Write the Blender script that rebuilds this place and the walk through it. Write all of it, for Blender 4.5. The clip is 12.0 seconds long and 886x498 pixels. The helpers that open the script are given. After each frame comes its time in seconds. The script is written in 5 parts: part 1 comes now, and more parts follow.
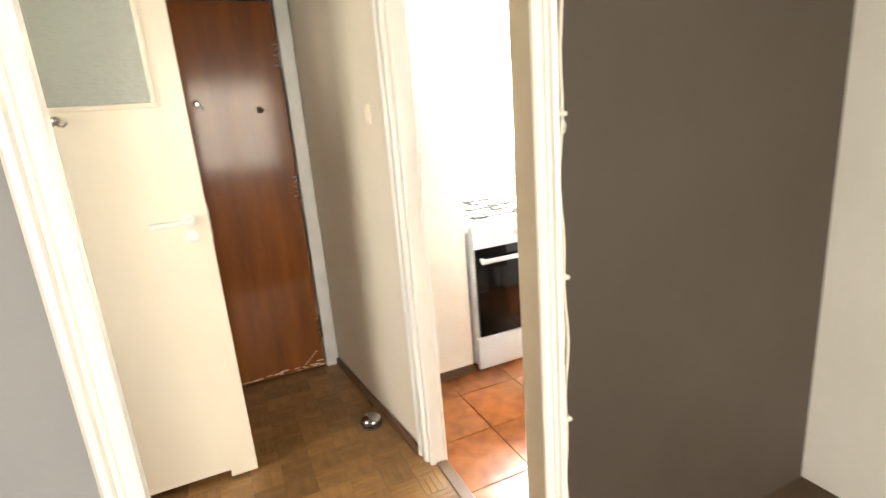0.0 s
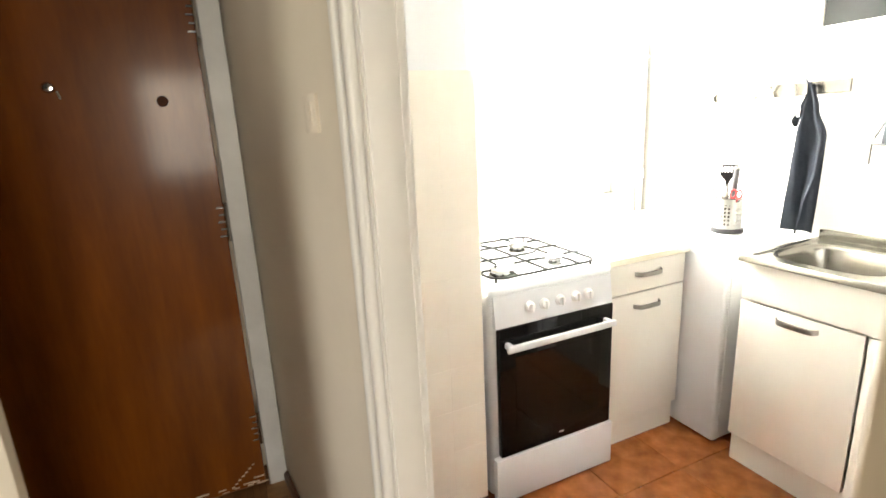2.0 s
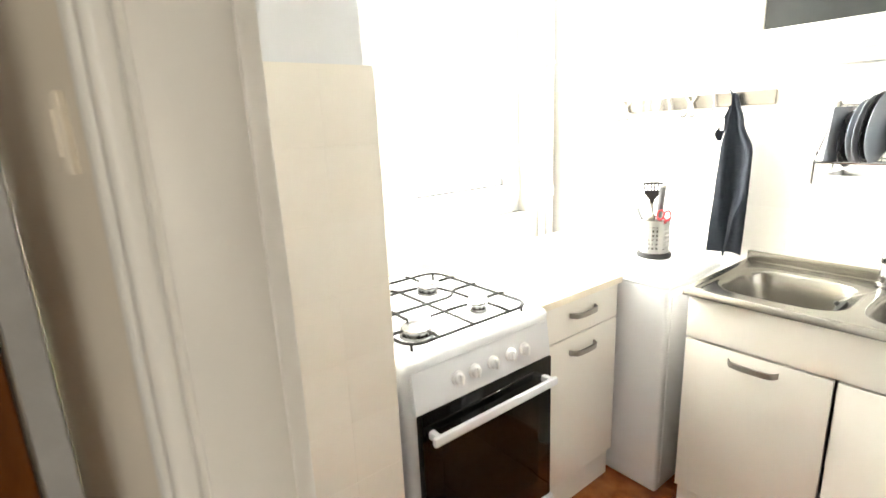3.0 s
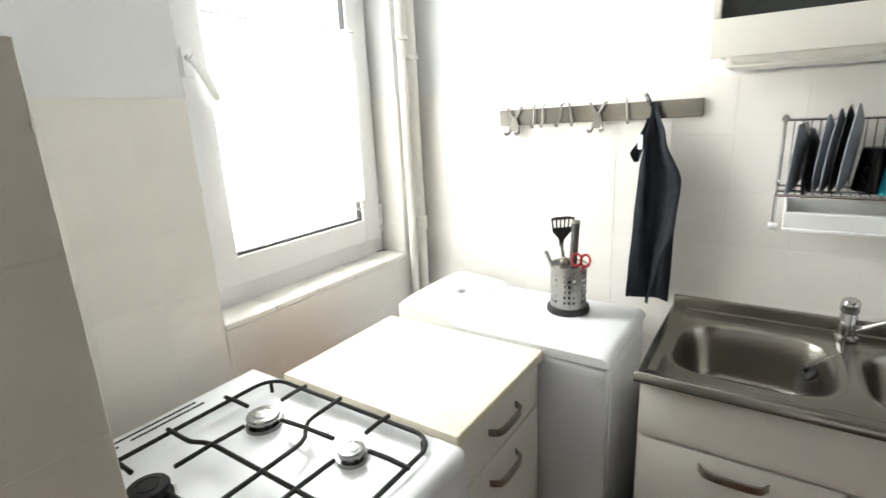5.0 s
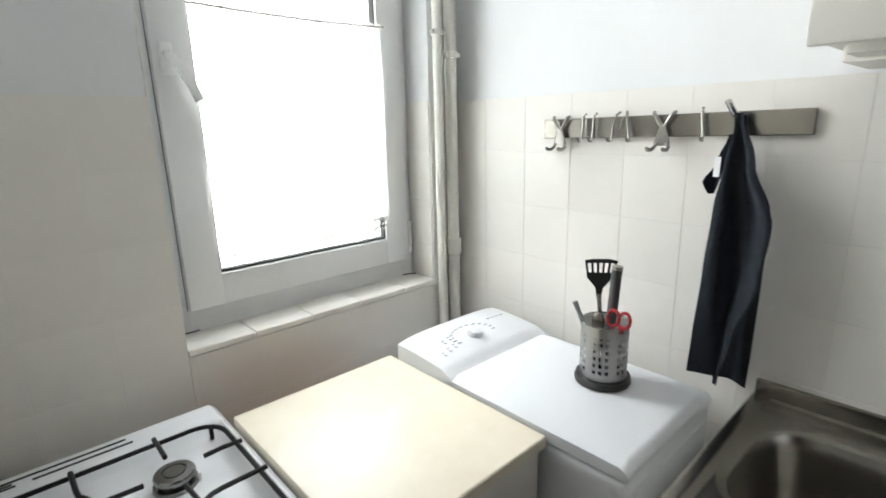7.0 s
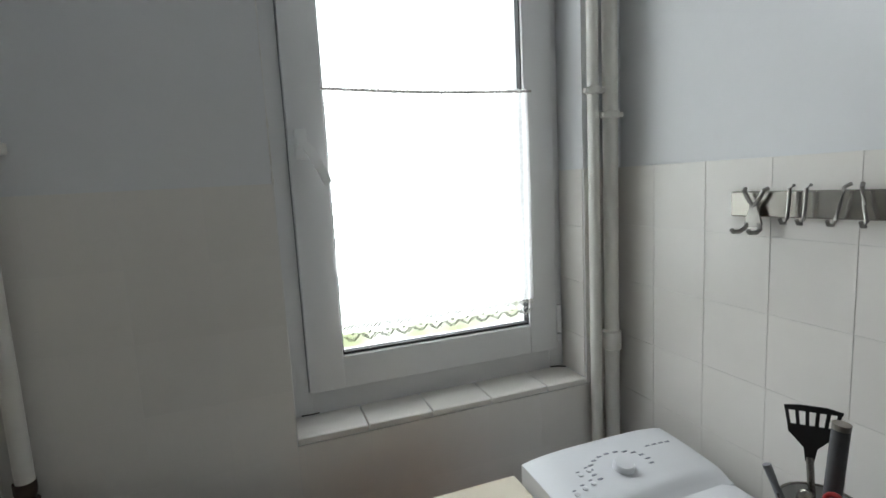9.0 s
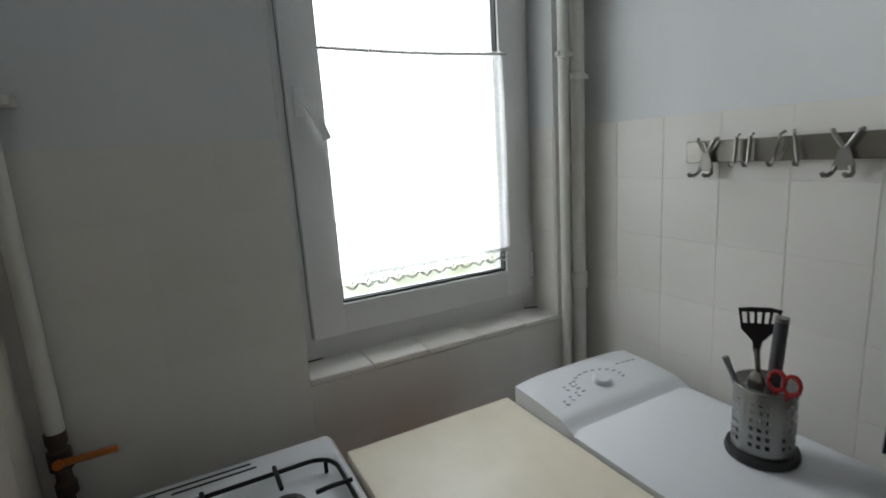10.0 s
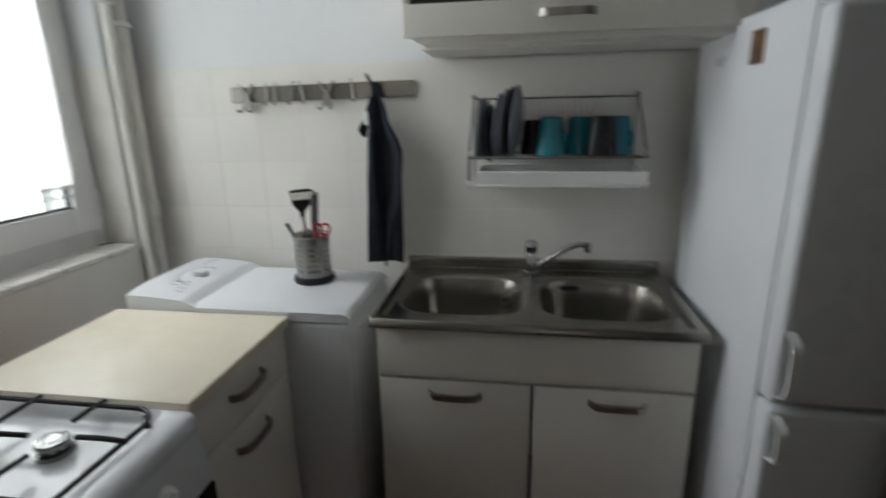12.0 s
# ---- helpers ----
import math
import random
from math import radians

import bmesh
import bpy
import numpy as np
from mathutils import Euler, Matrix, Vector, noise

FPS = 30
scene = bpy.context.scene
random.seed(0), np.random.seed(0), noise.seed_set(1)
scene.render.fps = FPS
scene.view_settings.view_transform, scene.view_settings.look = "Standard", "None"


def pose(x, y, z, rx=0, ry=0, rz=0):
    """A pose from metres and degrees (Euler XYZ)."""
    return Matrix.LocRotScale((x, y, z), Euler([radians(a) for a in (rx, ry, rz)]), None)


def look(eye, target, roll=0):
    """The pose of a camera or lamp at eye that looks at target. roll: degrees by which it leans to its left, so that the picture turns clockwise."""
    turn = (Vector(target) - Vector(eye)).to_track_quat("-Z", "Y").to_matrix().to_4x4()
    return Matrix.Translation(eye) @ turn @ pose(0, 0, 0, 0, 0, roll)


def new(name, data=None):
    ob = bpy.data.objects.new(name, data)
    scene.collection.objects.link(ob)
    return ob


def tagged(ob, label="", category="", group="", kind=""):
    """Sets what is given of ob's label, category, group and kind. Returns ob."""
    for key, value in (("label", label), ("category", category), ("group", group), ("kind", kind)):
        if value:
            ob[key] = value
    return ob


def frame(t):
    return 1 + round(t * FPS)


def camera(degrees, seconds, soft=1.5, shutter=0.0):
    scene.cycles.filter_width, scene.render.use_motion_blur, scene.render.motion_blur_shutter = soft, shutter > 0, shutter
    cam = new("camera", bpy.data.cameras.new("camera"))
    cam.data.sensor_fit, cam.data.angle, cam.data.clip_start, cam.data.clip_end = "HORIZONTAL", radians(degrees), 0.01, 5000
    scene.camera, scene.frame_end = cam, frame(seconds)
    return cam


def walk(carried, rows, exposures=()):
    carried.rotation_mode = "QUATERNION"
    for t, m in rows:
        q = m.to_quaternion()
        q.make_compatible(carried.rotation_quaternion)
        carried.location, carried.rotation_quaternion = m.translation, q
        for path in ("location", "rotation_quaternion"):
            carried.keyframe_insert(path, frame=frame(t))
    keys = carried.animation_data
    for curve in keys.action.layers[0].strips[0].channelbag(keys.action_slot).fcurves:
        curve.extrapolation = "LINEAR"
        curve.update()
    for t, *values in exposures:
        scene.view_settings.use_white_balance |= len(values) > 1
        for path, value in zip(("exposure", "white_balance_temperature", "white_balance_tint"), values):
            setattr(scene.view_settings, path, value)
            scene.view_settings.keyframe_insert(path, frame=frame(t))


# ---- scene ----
# Camera and its walk
cam = camera(82.7, 12.0, shutter=0.3)
PATH = [
    (0, (0.572, 0.458, 1.411), (1.347, 2.233, 0.911), -4.7),
    (0.5, (0.776, 0.63, 1.423), (1.237, 2.504, 0.898), -2.3),
    (1, (0.851, 0.901, 1.404), (1.352, 2.766, 0.885), -1.0),
    (1.5, (0.903, 1.149, 1.412), (1.628, 2.928, 0.855), -0.7),
    (2, (0.96, 1.406, 1.42), (1.759, 3.173, 0.932), -2.9),
    (2.5, (1.062, 1.625, 1.457), (2.037, 3.293, 0.939), -3.0),
    (3, (1.147, 1.856, 1.444), (2.336, 3.389, 0.958), -2.6),
    (5, (1.597, 2.379, 1.503), (3.19, 3.471, 0.982), -2.8),
    (5.5, (1.55, 2.348, 1.492), (3.231, 3.302, 0.978), -1.6),
    (6, (1.664, 2.304, 1.491), (3.261, 3.394, 0.976), -2.3),
    (6.5, (1.844, 2.287, 1.5), (3.264, 3.61, 1.017), -0.2),
    (7, (2.019, 2.332, 1.497), (3.325, 3.768, 1.014), -1.4),
    (7.5, (2.191, 2.433, 1.531), (3.298, 4.053, 1.146), -1.6),
    (9.5, (2.293, 2.41, 1.555), (2.933, 4.285, 1.287), -3.4),
    (10, (2.086, 2.38, 1.522), (2.995, 4.119, 1.135), -3.7),
    (10.5, (1.94, 2.312, 1.511), (3.015, 3.944, 1.086), -1.4),
    (11, (1.778, 2.224, 1.476), (3.035, 3.677, 0.921), -2.5),
    (11.5, (1.691, 2.256, 1.494), (3.309, 3.325, 1.001), -0.8),
    (12, (1.55, 2.234, 1.407), (3.456, 2.535, 0.88), -1.1),
]
EXPOSURES = [(0, 2.95, 7350, 10), (1, 2.75, 7500, 10), (1.5, 2.6, 7400, 10), (2, 2.25, 7300, 10), (2.5, 2.0, 7300, 10), (3.2, 1.7, 7100, 10), (5, -0.15, 6700, 10), (5.5, -0.5, 6650, 10), (6.5, -0.85, 6500, 10), (7.5, -1.0, 6350, 10), (9.3, -2.2, 6250, 10), (10.5, -2.45, 6250, 10), (11.5, -1.9, 6250, 10), (12, -1.75, 6350, 10)]
walk(cam, [(t, look(eye, target, roll)) for t, eye, target, roll in PATH], EXPOSURES)

# World, sun and daylight at the windows
world = bpy.data.worlds.new("overcast_sky")
scene.world = world
world.use_nodes = True
wn = world.node_tree.nodes
sky = wn.new("ShaderNodeTexSky")
sky.sky_type, sky.sun_disc = "NISHITA", False
sky.sun_elevation, sky.sun_rotation = radians(42), radians(200)
sky.air_density, sky.dust_density = 1.0, 4.0
world.node_tree.links.new(sky.outputs[0], wn["Background"].inputs[0])
wn["Background"].inputs[1].default_value = 0.15


def sun_lamp():
    ob = new("sun", bpy.data.lights.new("sun", "SUN"))
    ob.data.energy, ob.data.angle, ob.data.color = 1.0, radians(12), (1.0, 0.96, 0.9)
    ob.matrix_world = look((0, 0, 8), (0.24 * 3, 0.66 * 3, 8 - 3 * 0.9))


def window_light(name, x, y, z, w, h, aim, watts, color):
    lamp = bpy.data.lights.new(name, "AREA")
    lamp.shape, lamp.size, lamp.size_y, lamp.energy, lamp.color = "RECTANGLE", w, h, watts, color
    ob = new(name, lamp)
    ob.matrix_world = look((x, y, z), aim)


sun_lamp()
window_light("kitchen_window_daylight", 2.757, 3.905, 1.745, 0.62, 1.25, (2.757, 2.0, 1.745), 80, (0.95, 0.98, 1.0))
window_light("room_window_daylight", 0.95, -2.56, 1.55, 1.3, 1.3, (0.95, 0.0, 1.55), 18, (1.0, 0.97, 0.92))

window_light("side_room_window_daylight", -1.46, 2.02, 1.62, 0.80, 1.05, (0.0, 2.02, 1.62), 4.7, (1.0, 0.98, 0.94))


# Materials
def surf(name, c1, c2, scale=6.0, rough=0.5, bump=0.0, bump_scale=60.0, metal=0.0, stretch=(1, 1, 1), vary=0.0, island=0.0, spec=0.5, rvar=0.08, coat=0.0):
    m = bpy.data.materials.new(name)
    m.use_nodes = True
    nt, n = m.node_tree, m.node_tree.nodes
    b = n["Principled BSDF"]
    co = n.new("ShaderNodeTexCoord")
    mp = n.new("ShaderNodeMapping")
    mp.inputs["Scale"].default_value = stretch
    nt.links.new(co.outputs["Object"], mp.inputs[0])
    big = n.new("ShaderNodeTexNoise")
    big.inputs["Scale"].default_value, big.inputs["Detail"].default_value = scale, 5
    fine = n.new("ShaderNodeTexNoise")
    fine.inputs["Scale"].default_value, fine.inputs["Detail"].default_value = bump_scale, 4
    for k in (big, fine):
        nt.links.new(mp.outputs[0], k.inputs["Vector"])
    mixer = n.new("ShaderNodeMix")
    mixer.data_type = "RGBA"
    mixer.inputs["A"].default_value, mixer.inputs["B"].default_value = (*c1, 1), (*c2, 1)
    add = n.new("ShaderNodeMath")
    add.operation = "MULTIPLY_ADD"
    nt.links.new(fine.outputs[0], add.inputs[0])
    add.inputs[1].default_value = 0.35
    sub = n.new("ShaderNodeMapRange")
    sub.inputs["From Min"].default_value, sub.inputs["From Max"].default_value = 0.22, 0.78
    sub.inputs["To Min"].default_value, sub.inputs["To Max"].default_value = -0.12, 0.78
    nt.links.new(big.outputs[0], sub.inputs[0])
    nt.links.new(sub.outputs[0], add.inputs[2])
    add.use_clamp = True
    nt.links.new(add.outputs[0], mixer.inputs["Factor"])
    out = mixer.outputs["Result"]
    for amount, node, socket in ((vary, "ShaderNodeObjectInfo", "Random"), (island, "ShaderNodeNewGeometry", "Random Per Island")):
        if not amount:
            continue
        src = n.new(node).outputs[socket]
        rng = n.new("ShaderNodeMapRange")
        rng.inputs["To Min"].default_value, rng.inputs["To Max"].default_value = 1 - amount, 1 + amount
        nt.links.new(src, rng.inputs[0])
        hsv = n.new("ShaderNodeHueSaturation")
        nt.links.new(out, hsv.inputs["Color"])
        nt.links.new(rng.outputs[0], hsv.inputs["Value"])
        out = hsv.outputs[0]
    nt.links.new(out, b.inputs["Base Color"])
    rr = n.new("ShaderNodeMapRange")
    rr.inputs["To Min"].default_value, rr.inputs["To Max"].default_value = max(rough - rvar, 0.02), min(rough + rvar, 1)
    nt.links.new(big.outputs[0], rr.inputs[0])
    nt.links.new(rr.outputs[0], b.inputs["Roughness"])
    b.inputs["Metallic"].default_value, b.inputs["Specular IOR Level"].default_value = metal, spec
    b.inputs["Coat Weight"].default_value = coat
    b.inputs["Coat Roughness"].default_value = 0.12
    if bump:
        bp = n.new("ShaderNodeBump")
        bp.inputs["Strength"].default_value, bp.inputs["Distance"].default_value = bump, 0.004
        nt.links.new(fine.outputs[0], bp.inputs["Height"])
        nt.links.new(bp.outputs[0], b.inputs["Normal"])
    return m


white_wall = surf("white_emulsion", (0.735, 0.742, 0.745), (0.685, 0.692, 0.695), 2.5, 0.75, 0.15, 30)
tile_paint = surf("painted_tile", (0.75, 0.725, 0.68), (0.695, 0.67, 0.625), 3.0, 0.32, 0.10, 22, vary=0.015)
cream_tile = surf("cream_painted_tile", (0.84, 0.79, 0.70), (0.79, 0.735, 0.64), 3.0, 0.36, 0.06, 22)
grout = surf("painted_joint", (0.74, 0.725, 0.69), (0.68, 0.66, 0.62), 5.0, 0.5, 0.2, 60)
cream_wall = surf("cream_emulsion", (0.81, 0.74, 0.63), (0.755, 0.685, 0.575), 2.2, 0.7, 0.15, 30)
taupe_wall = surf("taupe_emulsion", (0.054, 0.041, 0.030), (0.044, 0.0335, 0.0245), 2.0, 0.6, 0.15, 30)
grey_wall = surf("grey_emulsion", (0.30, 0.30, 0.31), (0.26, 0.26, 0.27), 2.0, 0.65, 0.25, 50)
ceiling_paint = surf("ceiling_paint", (0.70, 0.70, 0.69), (0.65, 0.65, 0.64), 2.0, 0.8, 0.2, 50)
gloss_paint = surf("cream_gloss_paint", (0.82, 0.757, 0.635), (0.76, 0.697, 0.58), 2.0, 0.32, 0.04, 12)
# tan holds the shade on the right doorway lining
jamb_shade = surf("tan_lining_paint", (0.60, 0.50, 0.37), (0.52, 0.42, 0.30), 5.0, 0.40, 0.1, 25)
trim_paint = surf("chipped_trim_paint", (0.85, 0.835, 0.80), (0.81, 0.79, 0.745), 4.0, 0.38, 0.03, 14)
grey_trim = surf("grey_frame_paint", (0.62, 0.63, 0.63), (0.50, 0.51, 0.51), 7.0, 0.4, 0.3, 40)
door_wood = surf("dark_varnished_wood", (0.235, 0.066, 0.007), (0.092, 0.025, 0.003), 3.2, 0.34, 0.0, 30, stretch=(3.0, 3.0, 0.45), rvar=0.02, spec=0.12, coat=0.32)
skirting_wood = surf("brown_skirting", (0.16, 0.085, 0.045), (0.09, 0.045, 0.022), 6, 0.45, 0.2, 40, stretch=(1, 1, 8))
parquet_wood = surf("oak_parquet", (0.275, 0.150, 0.056), (0.155, 0.078, 0.029), 12, 0.42, 0.12, 50, island=0.22, vary=0.30)
parquet_gap = surf("parquet_gap", (0.07, 0.04, 0.02), (0.05, 0.03, 0.015), 10, 0.8)
terracotta = surf("terracotta_glazed_tile", (0.155, 0.033, 0.007), (0.38, 0.135, 0.038), 13.0, 0.20, 0.08, 16, vary=0.08)
floor_joint = surf("brown_floor_joint", (0.34, 0.15, 0.062), (0.28, 0.115, 0.045), 20, 0.8, 0.3, 80)
enamel = surf("white_enamel", (0.73, 0.745, 0.765), (0.70, 0.715, 0.735), 4, 0.12, 0.0, rvar=0.03)
appliance = surf("white_appliance_paint", (0.74, 0.755, 0.775), (0.71, 0.725, 0.745), 4, 0.30, 0.03, 90)
laminate = surf("cream_white_laminate", (0.79, 0.765, 0.70), (0.755, 0.73, 0.665), 4, 0.36, 0.03, 90)
worktop_mat = surf("beige_stone_laminate", (0.77, 0.71, 0.585), (0.70, 0.635, 0.50), 14, 0.40, 0.03, 70)
steel = surf("brushed_steel", (0.30, 0.285, 0.255), (0.28, 0.266, 0.238), 3, 0.26, 0.0, 20, metal=1.0, rvar=0.01)
cup_steel = surf("bright_steel", (0.62, 0.62, 0.61), (0.54, 0.54, 0.53), 8, 0.30, 0.0, metal=1.0)
alu = surf("burner_aluminium", (0.26, 0.26, 0.255), (0.22, 0.22, 0.215), 12, 0.22, 0.0, metal=1.0, rvar=0.03)
bounce_board = surf("raw_chipboard", (0.38, 0.20, 0.09), (0.28, 0.14, 0.06), 40, 0.85, 0.4, 160)
chrome = surf("chrome", (0.52, 0.52, 0.52), (0.46, 0.46, 0.46), 8, 0.10, 0.0, metal=1.0, rvar=0.03)
hook_metal = surf("worn_hook_steel", (0.34, 0.325, 0.30), (0.25, 0.24, 0.22), 30, 0.36, 0.0, metal=1.0)
handle_metal = surf("brushed_nickel", (0.40, 0.38, 0.345), (0.32, 0.30, 0.27), 20, 0.36, 0.0, metal=1.0)
black_glass = surf("black_oven_glass", (0.005, 0.005, 0.005), (0.003, 0.003, 0.003), 4, 0.06, 0.0, rvar=0.02, spec=0.2)
oven_inner = surf("dark_oven_window", (0.008, 0.004, 0.002), (0.005, 0.003, 0.0015), 3, 0.08, 0.0, rvar=0.02, spec=0.2)
black_iron = surf("black_enamelled_iron", (0.007, 0.007, 0.007), (0.012, 0.012, 0.012), 30, 0.50, 0.0, 120, spec=0.25)
black_plastic = surf("black_plastic", (0.012, 0.012, 0.012), (0.02, 0.02, 0.02), 30, 0.45)
grey_plastic = surf("grey_plastic", (0.30, 0.31, 0.32), (0.25, 0.26, 0.27), 20, 0.45)
dark_grip = surf("dark_grey_grip", (0.09, 0.09, 0.095), (0.07, 0.07, 0.075), 20, 0.5)
red_plastic = surf("red_plastic", (0.33, 0.008, 0.010), (0.25, 0.006, 0.008), 20, 0.35)
white_plastic = surf("white_plastic", (0.82, 0.82, 0.81), (0.77, 0.77, 0.76), 8, 0.33, 0.0)
pvc = surf("white_window_plastic", (0.76, 0.76, 0.755), (0.72, 0.72, 0.715), 5, 0.34, 0.02, 60)
gasket = surf("dark_gasket", (0.03, 0.03, 0.03), (0.05, 0.05, 0.05), 20, 0.7)
pipe_paint = surf("painted_pipe", (0.76, 0.75, 0.70), (0.66, 0.64, 0.58), 12, 0.36, 0.2, 60)
valve_metal = surf("old_valve_metal", (0.035, 0.026, 0.020), (0.07, 0.045, 0.03), 40, 0.55, 0.3, 120)
orange_paint = surf("orange_lever_paint", (0.55, 0.17, 0.02), (0.42, 0.12, 0.02), 30, 0.4)
towel_cloth = surf("dark_slate_cloth", (0.048, 0.055, 0.068), (0.032, 0.037, 0.047), 25, 0.95, 0.4, 200, spec=0.15)
teal_ceramic = surf("teal_ceramic", (0.012, 0.19, 0.24), (0.010, 0.15, 0.20), 10, 0.16, 0.0)
black_ceramic = surf("black_ceramic", (0.008, 0.008, 0.010), (0.012, 0.012, 0.014), 10, 0.24, 0.0, spec=0.3)
grey_ceramic = surf("grey_ceramic", (0.23, 0.25, 0.28), (0.19, 0.21, 0.24), 10, 0.22, 0.0)
cable_mat = surf("white_cable", (0.72, 0.69, 0.62), (0.60, 0.57, 0.50), 20, 0.45, 0.1, 60)
flap_glass = surf("dark_frosted_glass", (0.050, 0.054, 0.052), (0.035, 0.038, 0.037), 6, 0.22, 0.05, 30)
print_grey = surf("grey_print", (0.32, 0.34, 0.38), (0.28, 0.30, 0.34), 40, 0.5)
magnet_dark = surf("dark_printed_magnet", (0.03, 0.02, 0.016), (0.26, 0.13, 0.06), 45, 0.4)
scrape = surf("bare_scraped_wood", (0.72, 0.58, 0.44), (0.52, 0.38, 0.26), 40, 0.7)
dark_stain = surf("dark_stain", (0.075, 0.026, 0.010), (0.04, 0.014, 0.006), 30, 0.6, spec=0.15)
plaster_chip = surf("bare_plaster", (0.80, 0.79, 0.76), (0.62, 0.60, 0.55), 40, 0.9, 0.6, 120)
soil = surf("garden_grass", (0.09, 0.15, 0.04), (0.14, 0.18, 0.06), 3, 0.9, 0.4, 30)
leaf_mat = surf("shrub_leaf", (0.09, 0.17, 0.04), (0.15, 0.21, 0.07), 3, 0.6, island=0.3)
pale_render = surf("pale_render", (0.55, 0.54, 0.50), (0.48, 0.47, 0.44), 1, 0.8, 0.3, 20)
roof_red = surf("red_roof_tile", (0.22, 0.075, 0.04), (0.16, 0.055, 0.03), 4, 0.7, 0.3, 20)


def clear_glass(name, rough, bump=0.0, scale=60.0, tint=(0.95, 0.97, 0.96)):
    m = bpy.data.materials.new(name)
    m.use_nodes = True
    n, b = m.node_tree.nodes, m.node_tree.nodes["Principled BSDF"]
    b.inputs["Base Color"].default_value = (*tint, 1)
    b.inputs["Transmission Weight"].default_value, b.inputs["Roughness"].default_value, b.inputs["IOR"].default_value = 1.0, rough, 1.45
    if bump:
        t, bp, co, mp = n.new("ShaderNodeTexNoise"), n.new("ShaderNodeBump"), n.new("ShaderNodeTexCoord"), n.new("ShaderNodeMapping")
        mp.inputs["Scale"].default_value = (1, 1, 2.6)
        t.inputs["Scale"].default_value = scale
        bp.inputs["Strength"].default_value, bp.inputs["Distance"].default_value = bump, 0.01
        m.node_tree.links.new(co.outputs["Object"], mp.inputs[0])
        m.node_tree.links.new(mp.outputs[0], t.inputs["Vector"])
        m.node_tree.links.new(t.outputs[0], bp.inputs["Height"])
        m.node_tree.links.new(bp.outputs[0], b.inputs["Normal"])
    return m


pane_glass = clear_glass("window_glass", 0.0)
rippled_glass = clear_glass("rippled_glass", 0.14, 0.55, 38.0, (0.66, 0.70, 0.66))
rippled_glass.node_tree.nodes["Principled BSDF"].inputs["Transmission Weight"].default_value = 0.62


def sheer(name):
    m = bpy.data.materials.new(name)
    m.use_nodes = True
    nt, n = m.node_tree, m.node_tree.nodes
    n.remove(n["Principled BSDF"])
    d, t, p = n.new("ShaderNodeBsdfDiffuse"), n.new("ShaderNodeBsdfTranslucent"), n.new("ShaderNodeBsdfTransparent")
    tex, co = n.new("ShaderNodeTexNoise"), n.new("ShaderNodeTexCoord")
    tex.inputs["Scale"].default_value = 90
    ramp = n.new("ShaderNodeMapRange")
    ramp.inputs["To Min"].default_value, ramp.inputs["To Max"].default_value = 0.40, 0.62
    nt.links.new(co.outputs["Object"], tex.inputs["Vector"])
    nt.links.new(tex.outputs[0], ramp.inputs[0])
    for k in (d, t):
        k.inputs[0].default_value = (0.86, 0.86, 0.84, 1)
    m1, m2 = n.new("ShaderNodeMixShader"), n.new("ShaderNodeMixShader")
    m1.inputs[0].default_value = 0.55
    nt.links.new(d.outputs[0], m1.inputs[1])
    nt.links.new(t.outputs[0], m1.inputs[2])
    nt.links.new(ramp.outputs[0], m2.inputs[0])
    nt.links.new(m1.outputs[0], m2.inputs[1])
    nt.links.new(p.outputs[0], m2.inputs[2])
    nt.links.new(m2.outputs[0], n["Material Output"].inputs[0])
    return m


sheer_cloth = sheer("sheer_white_cloth")
lace_thread = surf("white_lace_thread", (0.66, 0.65, 0.61), (0.54, 0.53, 0.49), 60, 0.9, 0.0)


# Mesh helpers: every builder adds to a bmesh in world metres
def mesh():
    return bmesh.new()


def box(bm, x0, x1, y0, y1, z0, z1, bevel=0.0, seg=2):
    b2 = bmesh.new()
    bmesh.ops.create_cube(b2, size=1)
    for v in b2.verts:
        v.co = Vector(((x0 + x1) / 2 + v.co.x * (x1 - x0), (y0 + y1) / 2 + v.co.y * (y1 - y0), (z0 + z1) / 2 + v.co.z * (z1 - z0)))
    if bevel:
        bmesh.ops.bevel(b2, geom=b2.edges[:], offset=bevel, segments=seg, affect="EDGES", profile=0.6)
    add_to(bm, b2)
    return bm


def add_to(bm, b2, m=None):
    if m is not None:
        bmesh.ops.transform(b2, matrix=m, verts=b2.verts)
    tmp = bpy.data.meshes.new("tmp")
    b2.to_mesh(tmp)
    bm.from_mesh(tmp)
    bpy.data.meshes.remove(tmp)
    b2.free()


def rod(bm, a, b, r, n=12, r2=None):
    a, b = Vector(a), Vector(b)
    b2 = bmesh.new()
    bmesh.ops.create_cone(b2, cap_ends=True, segments=n, radius1=r, radius2=r if r2 is None else r2, depth=(b - a).length)
    add_to(bm, b2, Matrix.Translation((a + b) / 2) @ (b - a).to_track_quat("Z", "Y").to_matrix().to_4x4())
    return bm


